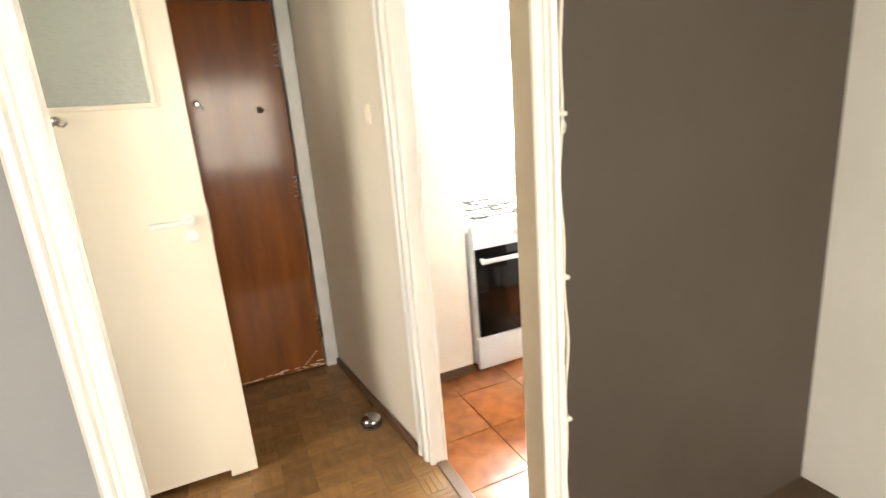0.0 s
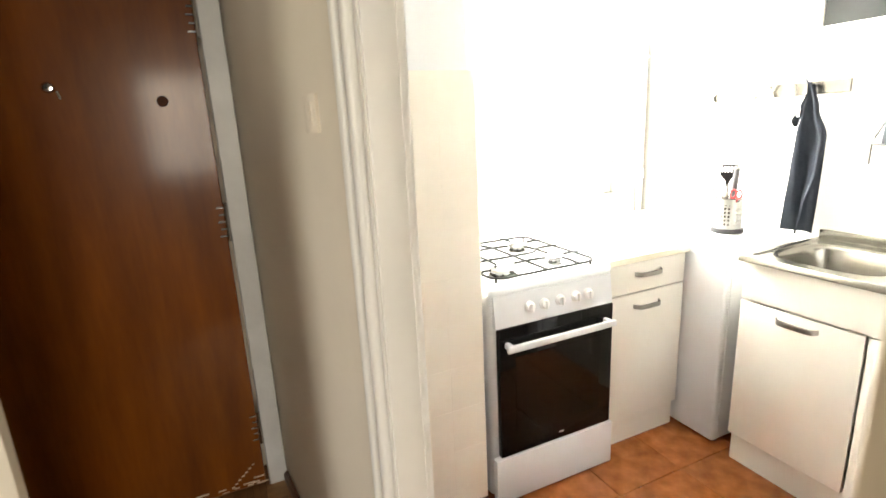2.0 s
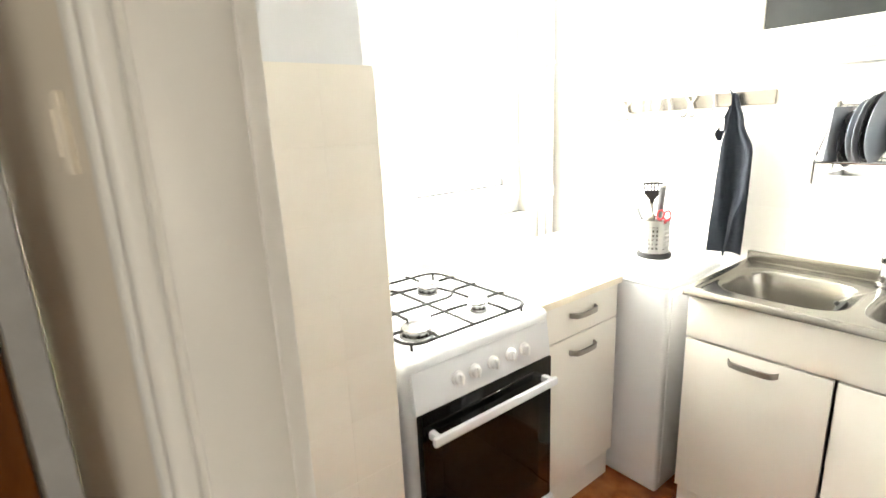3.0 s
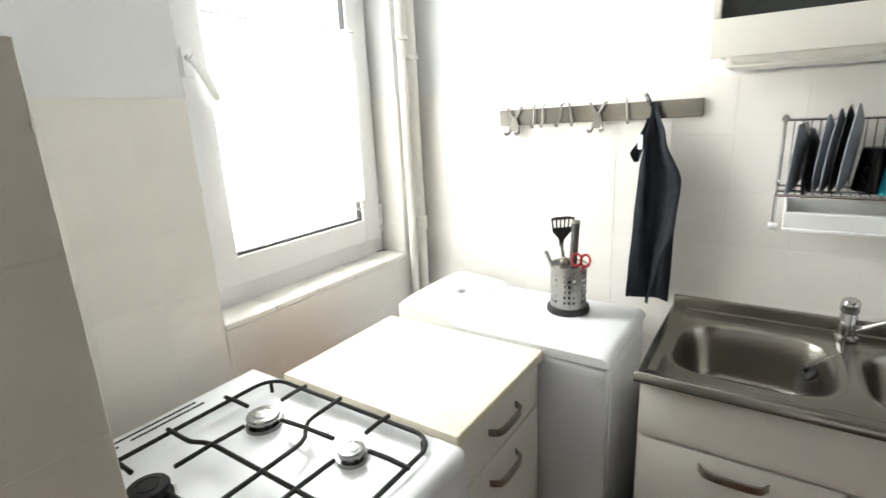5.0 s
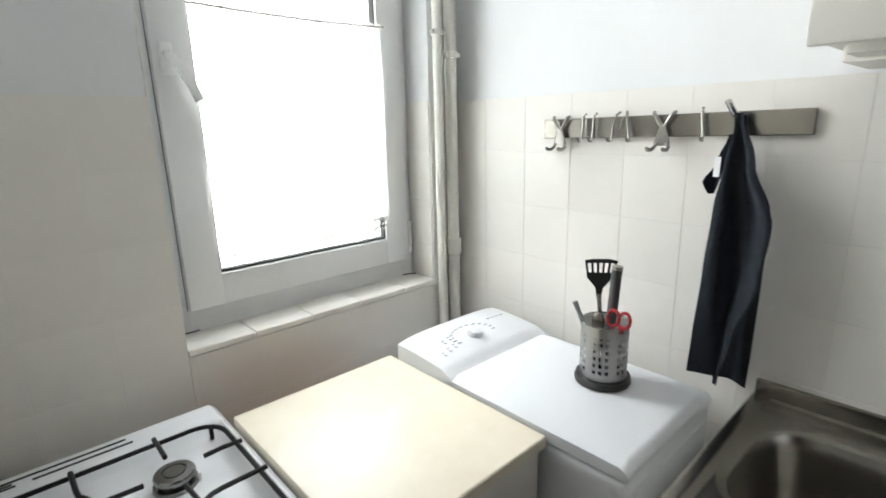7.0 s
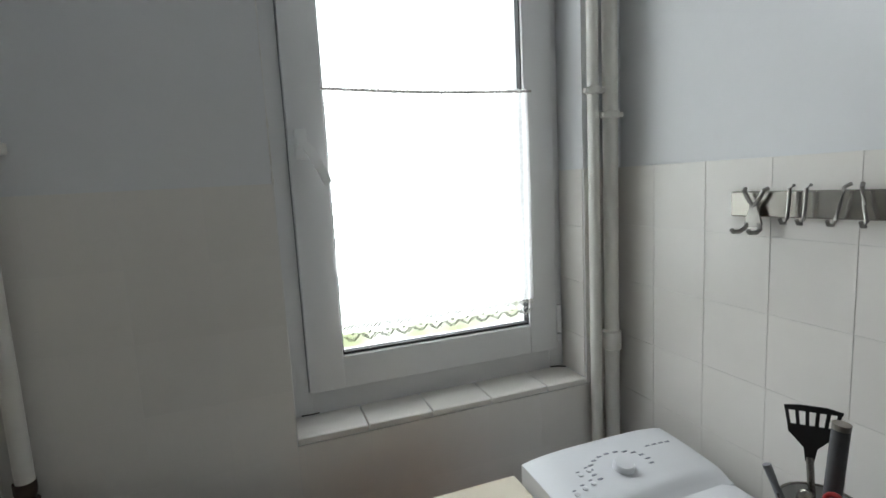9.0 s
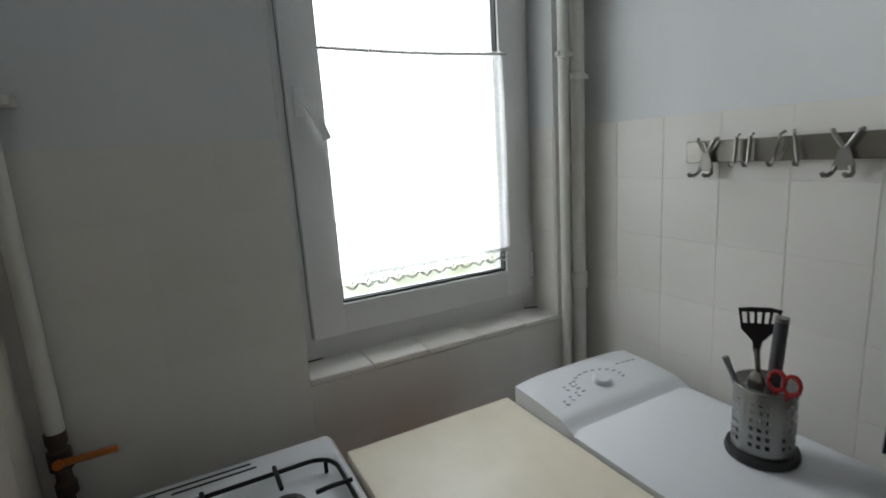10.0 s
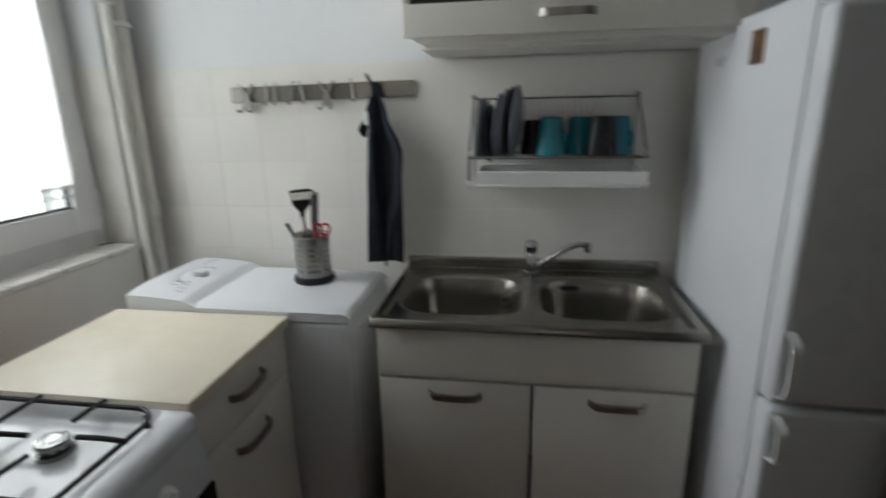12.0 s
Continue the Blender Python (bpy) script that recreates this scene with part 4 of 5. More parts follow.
def washing_machine():
    x0, x1, y0, y1, top = 2.808, 3.212, 2.705, 3.400, 0.870
    ob = thing("washing_machine", ((x0 + x1) / 2, (y0 + y1) / 2, KF), "white top-loading washing machine with a raised control panel", "washing machine")
    part("body", box(mesh(), x0, x1, y0, y1, KF + 0.012, 0.832, 0.016, 3), appliance, ob)
    part("front_panel", box(mesh(), x0 + 0.028, x1 - 0.028, y0 - 0.004, y0 + 0.01, 0.02, 0.800, 0.004, 2), appliance, ob)
    bm = mesh()
    nx, prof = 14, [(y0 - 0.002, 0.834), (y0 - 0.004, 0.852), (y0 + 0.004, 0.864), (y0 + 0.018, 0.870), (3.10, 0.872), (3.178, 0.872), (3.186, 0.868), (3.190, 0.868), (3.190, 0.834)]
    rows = []
    for i in range(nx + 1):
        u = i / nx
        e = min(u, 1 - u) * (x1 - x0)
        drop = 0.010 * max(0, 1 - e / 0.014) ** 2
        rows.append([bm.verts.new((x0 + (x1 - x0) * u, y, z - (drop if z > 0.85 else 0))) for y, z in prof])
    for a, b in zip(rows, rows[1:]):
        for k in range(len(prof)):
            q = (k + 1) % len(prof)
            bm.faces.new((a[k], a[q], b[q], b[k]))
    bm.faces.new(rows[0])
    bm.faces.new(rows[-1][::-1])
    part("lid", bm, appliance, ob, "smooth white lid")
    def panel_z(x, y):
        """The panel: arched across, a short steep front, then a gentle rise to the back."""
        u, v = (x - x0) / (x1 - x0), (y - 3.180) / 0.220
        arch = 0.45 + 0.55 * (1 - (2 * u - 1) ** 4 * 0.55)
        f = min(1.0, v / 0.20)
        return 0.866 + (0.017 * f * f * (3 - 2 * f) + 0.022 * math.sin(min(1, v * 1.06) * math.pi / 2) ** 1.1) * arch

    # control panel: arched across, rising to the back
    bm = mesh()
    rows, nx, ny = [], 24, 20
    for i in range(nx + 1):
        u = i / nx
        row = []
        for j in range(ny + 1):
            v = j / ny
            y = 3.180 + 0.220 * v
            row.append(bm.verts.new((x0 + (x1 - x0) * u, y, panel_z(x0 + (x1 - x0) * u, y))))
        row += [bm.verts.new((x0 + (x1 - x0) * u, 3.400, 0.833)), bm.verts.new((x0 + (x1 - x0) * u, 3.180, 0.833))]
        rows.append(row)
    for a, b in zip(rows, rows[1:]):
        for k in range(len(a)):
            q = (k + 1) % len(a)
            bm.faces.new((a[k], a[q], b[q], b[k]))
    bm.faces.new(rows[0])
    bm.faces.new(rows[-1][::-1])
    cp = part("control_panel", bm, appliance, ob, "raised white control panel")

    part("dial", lathe(mesh(), [(0.024, -0.004), (0.024, 0.010), (0.020, 0.016), (0.004, 0.017)], (3.003, 3.285, panel_z(3.003, 3.285)), (0, -0.22, 1), 22), appliance, cp, "round programme dial")
    for k in range(13):
        a = radians(200 - k * 18)
        x, y = 3.003 + 0.060 * math.cos(a) * 1.25, 3.292 + 0.050 * math.sin(a)
        z = panel_z(x, y)
        part("printed_mark", box(mesh(), x - 0.006, x + 0.006, y - 0.0022, y + 0.0022, z - 0.002, z + 0.001), print_grey, cp)
    for x, y in ((2.860, 3.255), (2.885, 3.262), (2.910, 3.268), (2.900, 3.300), (2.925, 3.306)):
        z = panel_z(x, y)
        part("push_button", lathe(mesh(), [(0.006, -0.002), (0.006, 0.002), (0.002, 0.003)], (x, y, z), n=10), appliance, cp)
        part("printed_mark", box(mesh(), x - 0.004, x + 0.004, y + 0.010, y + 0.013, panel_z(x, y + 0.011) - 0.002, panel_z(x, y + 0.011) + 0.001), print_grey, cp)
    for k in range(4):
        x, y = 3.105 + k * 0.020, 3.33
        part("printed_mark", box(mesh(), x, x + 0.012, y, y + 0.004, panel_z(x, y) - 0.003, panel_z(x, y) + 0.0008), print_grey, cp)
    for x in (x0 + 0.03, x1 - 0.06):
        for y in (y0 + 0.03, y1 - 0.06):
            part("foot", rod(mesh(), (x + 0.015, y, KF), (x + 0.015, y, KF + 0.014), 0.018, 12), black_plastic, ob)


washing_machine()


# ---- Sink unit ----
SX0, SX1, SY0, SY1, SZ = 2.757, 3.282, 1.768, 2.630, 0.875


def sink():
    ob = thing("double_sink", ((SX0 + SX1) / 2, (SY0 + SY1) / 2, 0.848), "stainless steel double bowl sink top with pressed rims", "sink")
    bowls = [(2.836, 3.172, 2.218, 2.578), (2.836, 3.172, 1.812, 2.172)]

    def soft(t):
        t = max(0.0, min(1.0, t))
        return t * t * (3 - 2 * t)

    def depth(x, y):
        e = min(x - SX0, SX1 - x, y - SY0, SY1 - y)
        z = SZ - 0.002 * max(0.0, 1 - e / 0.006) ** 2 - 0.006 * soft((e - 0.026) / 0.014)
        for a, b, c, d in bowls:
            cx, cy, hx, hy = (a + b) / 2, (c + d) / 2, (b - a) / 2, (d - c) / 2
            q = (abs((x - cx) / hx) ** 3.6 + abs((y - cy) / hy) ** 3.6) ** (1 / 3.6)
            z -= 0.005 * soft((1.07 - q) / 0.07) + 0.148 * soft((1.0 - q) / 0.24) + 0.005 * max(0.0, 0.8 - q)
        return z

    bm = mesh()
    nx, ny = 105, 172
    g = [[bm.verts.new((SX0 + (SX1 - SX0) * i / nx, SY0 + (SY1 - SY0) * j / ny, 0)) for i in range(nx + 1)] for j in range(ny + 1)]
    for row in g:
        for v in row:
            v.co.z = depth(v.co.x, v.co.y)
    for j in range(ny):
        for i in range(nx):
            bm.faces.new((g[j][i], g[j][i + 1], g[j + 1][i + 1], g[j + 1][i]))
    rim = g[0] + [r[-1] for r in g[1:]] + g[-1][-2::-1] + [r[0] for r in g[-2:0:-1]]
    low = [bm.verts.new((v.co.x, v.co.y, 0.849)) for v in rim]
    for k in range(len(rim)):
        q = (k + 1) % len(rim)
        bm.faces.new((rim[k], rim[q], low[q], low[k]))
    part("sink_top", bm, steel, ob, smooth=88)
    part("upstand", box(mesh(), 3.262, 3.284, SY0, SY1, SZ - 0.006, 0.905, 0.004, 2), steel, ob, "steel upstand against the tiles")
    for (a, b, c, d) in bowls:
        x, y = (a + b) / 2 - 0.02, (c + d) / 2 - 0.02
        dn = part("drain", lathe(mesh(), [(0.042, 0), (0.042, 0.004), (0.034, 0.005), (0.030, 0.001), (0.004, 0.001)], (x, y, SZ - 0.1615)), chrome, ob, "round steel drain")
        part("strainer", lathe(mesh(), [(0.020, 0.001), (0.018, 0.006), (0.003, 0.007)], (x, y, SZ - 0.1615), n=14), gasket, dn)
    for y in (1.99,):
        part("overflow_slot", box(mesh(), 3.140, 3.148, y + 0.055, y + 0.105, SZ - 0.040, SZ - 0.024, 0.002, 1), black_iron, ob)
    # plug on its chain in the first bowl
    pl = thing("sink_plug", (3.055, 2.250, SZ - 0.06), "black rubber sink plug hanging in the bowl", "sink plug")
    part("plug", lathe(mesh(), [(0.020, 0), (0.025, 0.007), (0.025, 0.012), (0.008, 0.018), (0.007, 0.030)], (3.062, 2.262, SZ - 0.060), (-0.2, 0.75, 0.6), 16), black_iron, pl)
    part("chain", sweep(mesh(), [(3.053, 2.272, SZ - 0.036), (3.075, 2.240, SZ - 0.014), (3.110, 2.206, SZ - 0.004), (3.178, 2.200, SZ - 0.003)], 0.0009, 6), handle_metal, pl)

    tap = thing("mixer_tap", (3.205, 2.195, SZ - 0.004), "chrome single lever mixer tap with a long swivel spout", "tap")
    part("body", lathe(mesh(), [(0.027, -0.002), (0.027, 0.006), (0.0205, 0.010), (0.0195, 0.066), (0.0180, 0.069), (0.0180, 0.072), (0.0215, 0.076), (0.0220, 0.098), (0.019, 0.106), (0.012, 0.111), (0.004, 0.113)], (3.205, 2.195, SZ)), chrome, tap)
    sp = part("spout", sweep(mesh(), [(3.203, 2.182, SZ + 0.020), (3.196, 2.150, SZ + 0.042), (3.186, 2.105, SZ + 0.074), (3.178, 2.070, SZ + 0.098), (3.172, 2.045, SZ + 0.108), (3.166, 2.022, SZ + 0.109)], 0.0085, 12), chrome, tap)
    part("aerator", rod(mesh(), (3.165, 2.018, SZ + 0.116), (3.165, 2.018, SZ + 0.086), 0.0115, 14), chrome, sp)
    bm = box(mesh(), 3.170, 3.206, 2.188, 2.202, SZ + 0.103, SZ + 0.112, 0.004, 2)
    part("lever", bm, chrome, tap)


sink()


def sink_cabinet():
    x0, x1, y0, y1 = 2.796, 3.26, 1.780, 2.618
    ob = thing("sink_cabinet", ((x0 + x1) / 2, (y0 + y1) / 2, KF), "cream white two-door cabinet under the sink", "cabinet")
    bm = mesh()
    box(bm, x0, x1, y0, y0 + 0.016, 0.10, 0.848)
    box(bm, x0, x1, y1 - 0.016, y1, 0.10, 0.848)
    box(bm, x0, x1, y0 + 0.016, y1 - 0.016, 0.10, 0.116)
    box(bm, x0, x0 + 0.018, y0 + 0.016, y1 - 0.016, 0.69, 0.848)
    box(bm, x1 - 0.006, x1, y0 + 0.016, y1 - 0.016, 0.116, 0.60)
    part("body", bm, laminate, ob)
    part("plinth", box(mesh(), x0 + 0.006, x1 - 0.03, y0 + 0.002, y1 - 0.002, KF, 0.10), laminate, ob)
    part("apron", box(mesh(), x0 - 0.018, x0 - 0.001, y0 + 0.001, y1 - 0.001, 0.698, 0.847, 0.0018, 2), laminate, ob, "plain front panel")
    for ya, yb, ha, hb in ((2.197, y1 - 0.001, 2.330, 2.474), (y0 + 0.001, 2.187, 1.900, 2.044)):
        d = part("door", box(mesh(), x0 - 0.018, x0 - 0.001, ya, yb, 0.104, 0.690, 0.0018, 2), laminate, ob)
        part("handle", bow_handle(mesh(), (x0 - 0.018, ha, 0.655), (x0 - 0.018, hb, 0.655), (-1, 0, 0)), handle_metal, d, "bowed brushed metal handle")


sink_cabinet()


def wall_cabinet():
    x0, x1, y0, y1, z0, z1 = 2.945, 3.283, 1.700, 2.545, 1.590, 2.02
    ob = thing("wall_cabinet", (x0 + 0.15, (y0 + y1) / 2, z0), "cream white wall cabinet with a dark frosted glass flap", "cabinet")
    part("body", box(mesh(), x0, x1, y0, y1, z0 + 0.012, z1, 0.002, 1), laminate, ob)
    bm = mesh()
    box(bm, x0 - 0.022, x0 - 0.002, y0, y1, z0 + 0.002, z0 + 0.082, 0.003, 2)
    box(bm, x0 - 0.022, x0 - 0.002, y0, y0 + 0.018, z0 + 0.082, z1, 0.002, 1)
    box(bm, x0 - 0.022, x0 - 0.002, y1 - 0.018, y1, z0 + 0.082, z1, 0.002, 1)
    box(bm, x0 - 0.022, x0 - 0.002, y0 + 0.018, y1 - 0.018, z1 - 0.03, z1, 0.002, 1)
    fl = part("flap", bm, laminate, ob, "cream flap frame")
    part("glass", box(mesh(), x0 - 0.016, x0 - 0.010, y0 + 0.016, y1 - 0.016, z0 + 0.080, z1 - 0.028), flap_glass, fl, "dark frosted glass")
    bm = bow_handle(mesh(), (x0 - 0.022, 2.062, z0 + 0.046), (x0 - 0.022, 2.196, z0 + 0.046), (-1, 0, 0), rise=0.018)
    part("handle", bm, handle_metal, fl, "flat brushed metal handle")
    part("bottom_rail", box(mesh(), x0 + 0.02, x0 + 0.10, y0 + 0.01, y1 - 0.04, z0 - 0.010, z0 + 0.011, 0.004, 2), laminate, ob, "cream light pelmet under the cabinet")
    part("bottom_board", box(mesh(), x0 + 0.11, x1 - 0.01, y0 + 0.01, y1 - 0.02, z0 - 0.014, z0 + 0.011, 0.002, 1), laminate, ob)


wall_cabinet()


def fridge():
    x0, x1, y0, y1, z1 = 2.60, 3.21, 1.17, 1.730, 1.605
    ob = thing("fridge_freezer", ((x0 + x1) / 2, (y0 + y1) / 2, KF), "tall white fridge freezer with two doors", "fridge")
    part("body", box(mesh(), x0, x1, y0, y1, KF + 0.03, z1, 0.008, 2), appliance, ob)
    up = part("upper_door", box(mesh(), x0 - 0.064, x0 - 0.006, y0, y1, 0.822, z1 - 0.032, 0.014, 3), appliance, ob)
    lo = part("lower_door", box(mesh(), x0 - 0.064, x0 - 0.006, y0, y1, KF + 0.05, 0.812, 0.014, 3), appliance, ob)
    part("seal", box(mesh(), x0 - 0.007, x0 + 0.001, y0 + 0.012, y1 - 0.012, 0.06, z1 - 0.03), grey_plastic, ob)
    for d, za, zb in ((up, 0.842, 0.985), (lo, 0.700, 0.800)):
        bm = bow_handle(mesh(), (x0 - 0.063, y1 - 0.016, za), (x0 - 0.063, y1 - 0.016, zb), (-1, 0, 0), rise=0.034)
        part("handle", bm, white_plastic, d, "curved white door handle")
    part("hinge_cap", box(mesh(), x0 - 0.055, x0 + 0.05, y1 - 0.06, y1 - 0.01, z1 - 0.03, z1 + 0.012, 0.006, 2), white_plastic, ob)
    for x in (x0 + 0.02, x1 - 0.06):
        for y in (y0 + 0.02, y1 - 0.06):
            part("foot", rod(mesh(), (x + 0.02, y + 0.02, KF), (x + 0.02, y + 0.02, KF + 0.032), 0.018, 12), black_plastic, ob)
    mg = thing("fridge_magnet", (2.81, 1.7325, 1.494), "small dark picture magnet on the fridge side", "magnet")
    part("plate", box(mesh(), 2.782, 2.842, 1.7302, 1.7345, 1.494, 1.566, 0.001, 1), magnet_dark, mg)


fridge()


# ---- Hook rail, towel, utensil cup ----
def hook_rail():
    ob = thing("hook_rail", (3.27, 2.925, 1.452), "brushed steel hook rail screwed to the tiles", "hook rail")
    part("rail", box(mesh(), 3.262, 3.2745, 2.589, 3.246, 1.4525, 1.5055, 0.002, 1), steel, ob)
    for y in (2.68, 3.17):
        part("spacer", rod(mesh(), (3.274, y, 1.48), (3.286, y, 1.48), 0.008, 10), steel, ob)

    def hook(y, lean, big):
        pts = [(3.260, y, 1.516), (3.250, y + lean * 0.3, 1.510), (3.249, y + lean * 0.6, 1.480), (3.247, y + lean, 1.452), (3.241, y + lean * 1.05, 1.444), (3.232, y + lean * 1.1, 1.445), (3.228, y + lean * 1.1, 1.453)]
        part("hook", sweep(mesh(), pts, 0.0036 if not big else 0.006, 8), hook_metal, ob, "bent steel hook")

    for y, lean in ((3.106, 0.003), (3.074, 0.003), (3.006, 0.016), (2.988, -0.016), (2.804, -0.010)):
        hook(y, lean, False)
    for y in (3.182, 2.890):
        bm = mesh()
        for k in (-1, 1):
            sweep(bm, [(3.258, y + k * 0.026, 1.511), (3.250, y + k * 0.022, 1.508), (3.250, y + k * 0.012, 1.490), (3.251, y - k * 0.002, 1.470)], 0.0046, 8)
            sweep(bm, [(3.250, y + k * 0.012, 1.440), (3.246, y + k * 0.018, 1.428), (3.234, y + k * 0.019, 1.423), (3.216, y + k * 0.019, 1.424), (3.212, y + k * 0.019, 1.429)], 0.0046, 8)
        extrude_profile(bm, [(-0.007, 1.478), (0.007, 1.478), (0.020, 1.438), (0.016, 1.432), (-0.016, 1.432), (-0.020, 1.438)], lambda u, v, w: (3.2475 + w, y + u, v), 0.004)
        part("cross_hook", bm, hook_metal, ob, "crossed double hook")
    bm = sweep(mesh(), [(3.260, 2.722, 1.486), (3.240, 2.724, 1.492), (3.222, 2.732, 1.512), (3.214, 2.738, 1.528)], 0.0065, 8)
    part("hook", bm, chrome, ob, "steel hook that holds the towel")
    ob.rotation_euler = (-0.0153, 0, 0)


hook_rail()


def towel():
    ob = thing("hand_towel", (3.235, 2.71, 0.885), "dark slate grey towel hanging from a hook", "towel")

    def sheet(name, path, seed, thick):
        bm = mesh()
        nu, rows = 26, []
        for z, yl, yr, amp in path:
            row = []
            for i in range(nu + 1):
                u = i / nu
                y = yl + (yr - yl) * u
                x = 3.256 - thick - amp * (0.5 + 0.5 * math.sin(u * 5.2 + seed + (1.5 - z) * 1.6)) - 0.12 * amp * math.sin(u * 12 + seed * 2 + z * 9)
                row.append(bm.verts.new((x, y, z)))
            rows.append(row)
        for a, b in zip(rows, rows[1:]):
            for i in range(nu):
                bm.faces.new((a[i], a[i + 1], b[i + 1], b[i]))
        bmesh.ops.solidify(bm, geom=bm.faces[:], thickness=0.004)
        return part(name, bm, towel_cloth, ob)

    def lerp_path(keys, n=26):
        out = []
        for k in range(n + 1):
            z = keys[0][0] + (keys[-1][0] - keys[0][0]) * k / n
            for p, q in zip(keys, keys[1:]):
                if p[0] >= z >= q[0] - 1e-9:
                    f = (p[0] - z) / (p[0] - q[0])
                    f2 = f * f * (3 - 2 * f)
                    out.append([z] + [p[i] + (q[i] - p[i]) * f2 for i in (1, 2, 3)])
                    break
        return out

    sheet("back_fold", lerp_path([(1.500, 2.728, 2.712, 0.006), (1.40, 2.740, 2.682, 0.016), (1.29, 2.752, 2.640, 0.026), (1.15, 2.760, 2.640, 0.028), (0.98, 2.768, 2.640, 0.028), (0.888, 2.772, 2.642, 0.026)]), 0.5, 0.004)
    sheet("front_fold", lerp_path([(1.505, 2.726, 2.710, 0.004), (1.40, 2.718, 2.676, 0.018), (1.275, 2.716, 2.622, 0.034), (1.15, 2.714, 2.630, 0.034), (1.00, 2.712, 2.676, 0.024), (0.876, 2.710, 2.700, 0.008)]), 2.4, 0.028)
    sheet("corner_flap", lerp_path([(1.46, 2.738, 2.728, 0.004), (1.40, 2.756, 2.728, 0.008), (1.352, 2.782, 2.748, 0.010), (1.328, 2.768, 2.756, 0.008)], 10), 1.0, 0.012)
    bm = sweep(mesh(), [(3.244, 2.724, 1.496), (3.228, 2.729, 1.512), (3.217, 2.730, 1.516), (3.226, 2.722, 1.496)], 0.003, 6)
    part("hanging_loop", bm, towel_cloth, ob)
    part("care_label", box(mesh(), 3.224, 3.2255, 2.744, 2.757, 1.368, 1.412), white_plastic, ob, "small white label")


towel()


def utensil_cup():
    cx, cy, z0, r, h = 3.068, 2.910, 0.8725, 0.056, 0.155
    ob = thing("utensil_holder", (cx, cy, z0), "perforated steel utensil holder with a black base on the washing machine", "utensil holder")
    part("base", lathe(mesh(), [(r + 0.010, 0), (r + 0.012, 0.006), (r + 0.009, 0.018), (r - 0.002, 0.020)], (cx, cy, z0)), black_plastic, ob, "black rubber base")
    # perforated wall: a ring of cells with holes left open
    bm = mesh()
    na, nz = 96, 48
    vs = {}

    def vert(i, k):
        key = (i % na, k)
        if key not in vs:
            a = key[0] * math.tau / na
            vs[key] = bm.verts.new((cx + r * math.cos(a), cy + r * math.sin(a), z0 + 0.014 + (h - 0.014) * k / nz))
        return vs[key]

    for i in range(na):
        for k in range(nz):
            if 7 <= k < 39 and i % 16 < 12 and (i % 4) in (1, 2) and (k - 7) % 6 in (1, 2, 3):
                continue
            bm.faces.new((vert(i, k), vert(i + 1, k), vert(i + 1, k + 1), vert(i, k + 1)))
    bmesh.ops.solidify(bm, geom=bm.faces[:], thickness=0.0012)
    part("cup", bm, cup_steel, ob, "perforated brushed steel cup", 30)
    part("rim", sweep(mesh(), [(cx + r * math.cos(k * math.tau / 32), cy + r * math.sin(k * math.tau / 32), z0 + h) for k in range(32)], 0.0022, 8, True), steel, ob)

    # slotted turner: flat head faces the room
    tn = thing("slotted_turner", (cx, cy + 0.01, z0 + 0.02), "black slotted turner with a steel stem standing in the holder", "kitchen utensil")
    ax = Vector((-0.75, -0.66, 0)).normalized()
    sd = Vector((0.66, -0.75, 0)).normalized()
    hb = Vector((cx + 0.022, cy + 0.034, z0 + 0.222))
    part("stem", sweep(mesh(), [(cx + 0.01, cy - 0.005, z0 + 0.022), (cx, cy + 0.010, z0 + 0.12), (hb.x, hb.y, hb.z - 0.012)], 0.0055, 8), steel, tn)
    bm = mesh()

    def pt(u, v, w):
        return hb + sd * u + Vector((0, 0, v)) + ax * (w + 0.010 * (v / 0.08))

    def plate(poly):
        extrude_profile(bm, poly, pt, 0.003)

    plate([(-0.006, -0.020), (0.006, -0.020), (0.009, 0.004), (0.022, 0.020), (0.031, 0.030), (0.033, 0.044), (-0.033, 0.044), (-0.031, 0.030), (-0.022, 0.020), (-0.009, 0.004)])
    for k in range(6):
        u = -0.033 + k * 0.0122
        plate([(u, 0.044), (u + 0.005, 0.044), (u * 1.13 + 0.005, 0.069), (u * 1.13, 0.069)])
    plate([(-0.0375, 0.069), (0.0375, 0.069), (0.0385, 0.074), (0.018, 0.079), (-0.018, 0.079), (-0.0385, 0.076)])
    part("head", bm, black_plastic, tn)

    kn = thing("knife", (cx + 0.01, cy - 0.02, z0 + 0.02), "knife with a dark grey handle standing in the holder", "knife")
    part("handle", sweep(mesh(), [(cx + 0.004, cy - 0.010, z0 + 0.135), (cx + 0.007, cy - 0.012, z0 + 0.18), (cx + 0.010, cy - 0.014, z0 + 0.24), (cx + 0.012, cy - 0.016, z0 + 0.284)], 0.0125, 10), dark_grip, kn)
    part("handle_end", rod(mesh(), (cx + 0.012, cy - 0.016, z0 + 0.283), (cx + 0.0125, cy - 0.0165, z0 + 0.292), 0.0127, 12), handle_metal, kn)
    part("blade", box(mesh(), cx + 0.005, cx + 0.007, cy - 0.020, cy + 0.002, z0 + 0.02, z0 + 0.14), chrome, kn)

    sc = thing("scissors", (cx - 0.02, cy - 0.03, z0 + 0.02), "scissors with red handles standing in the holder", "scissors")
    bm = mesh()
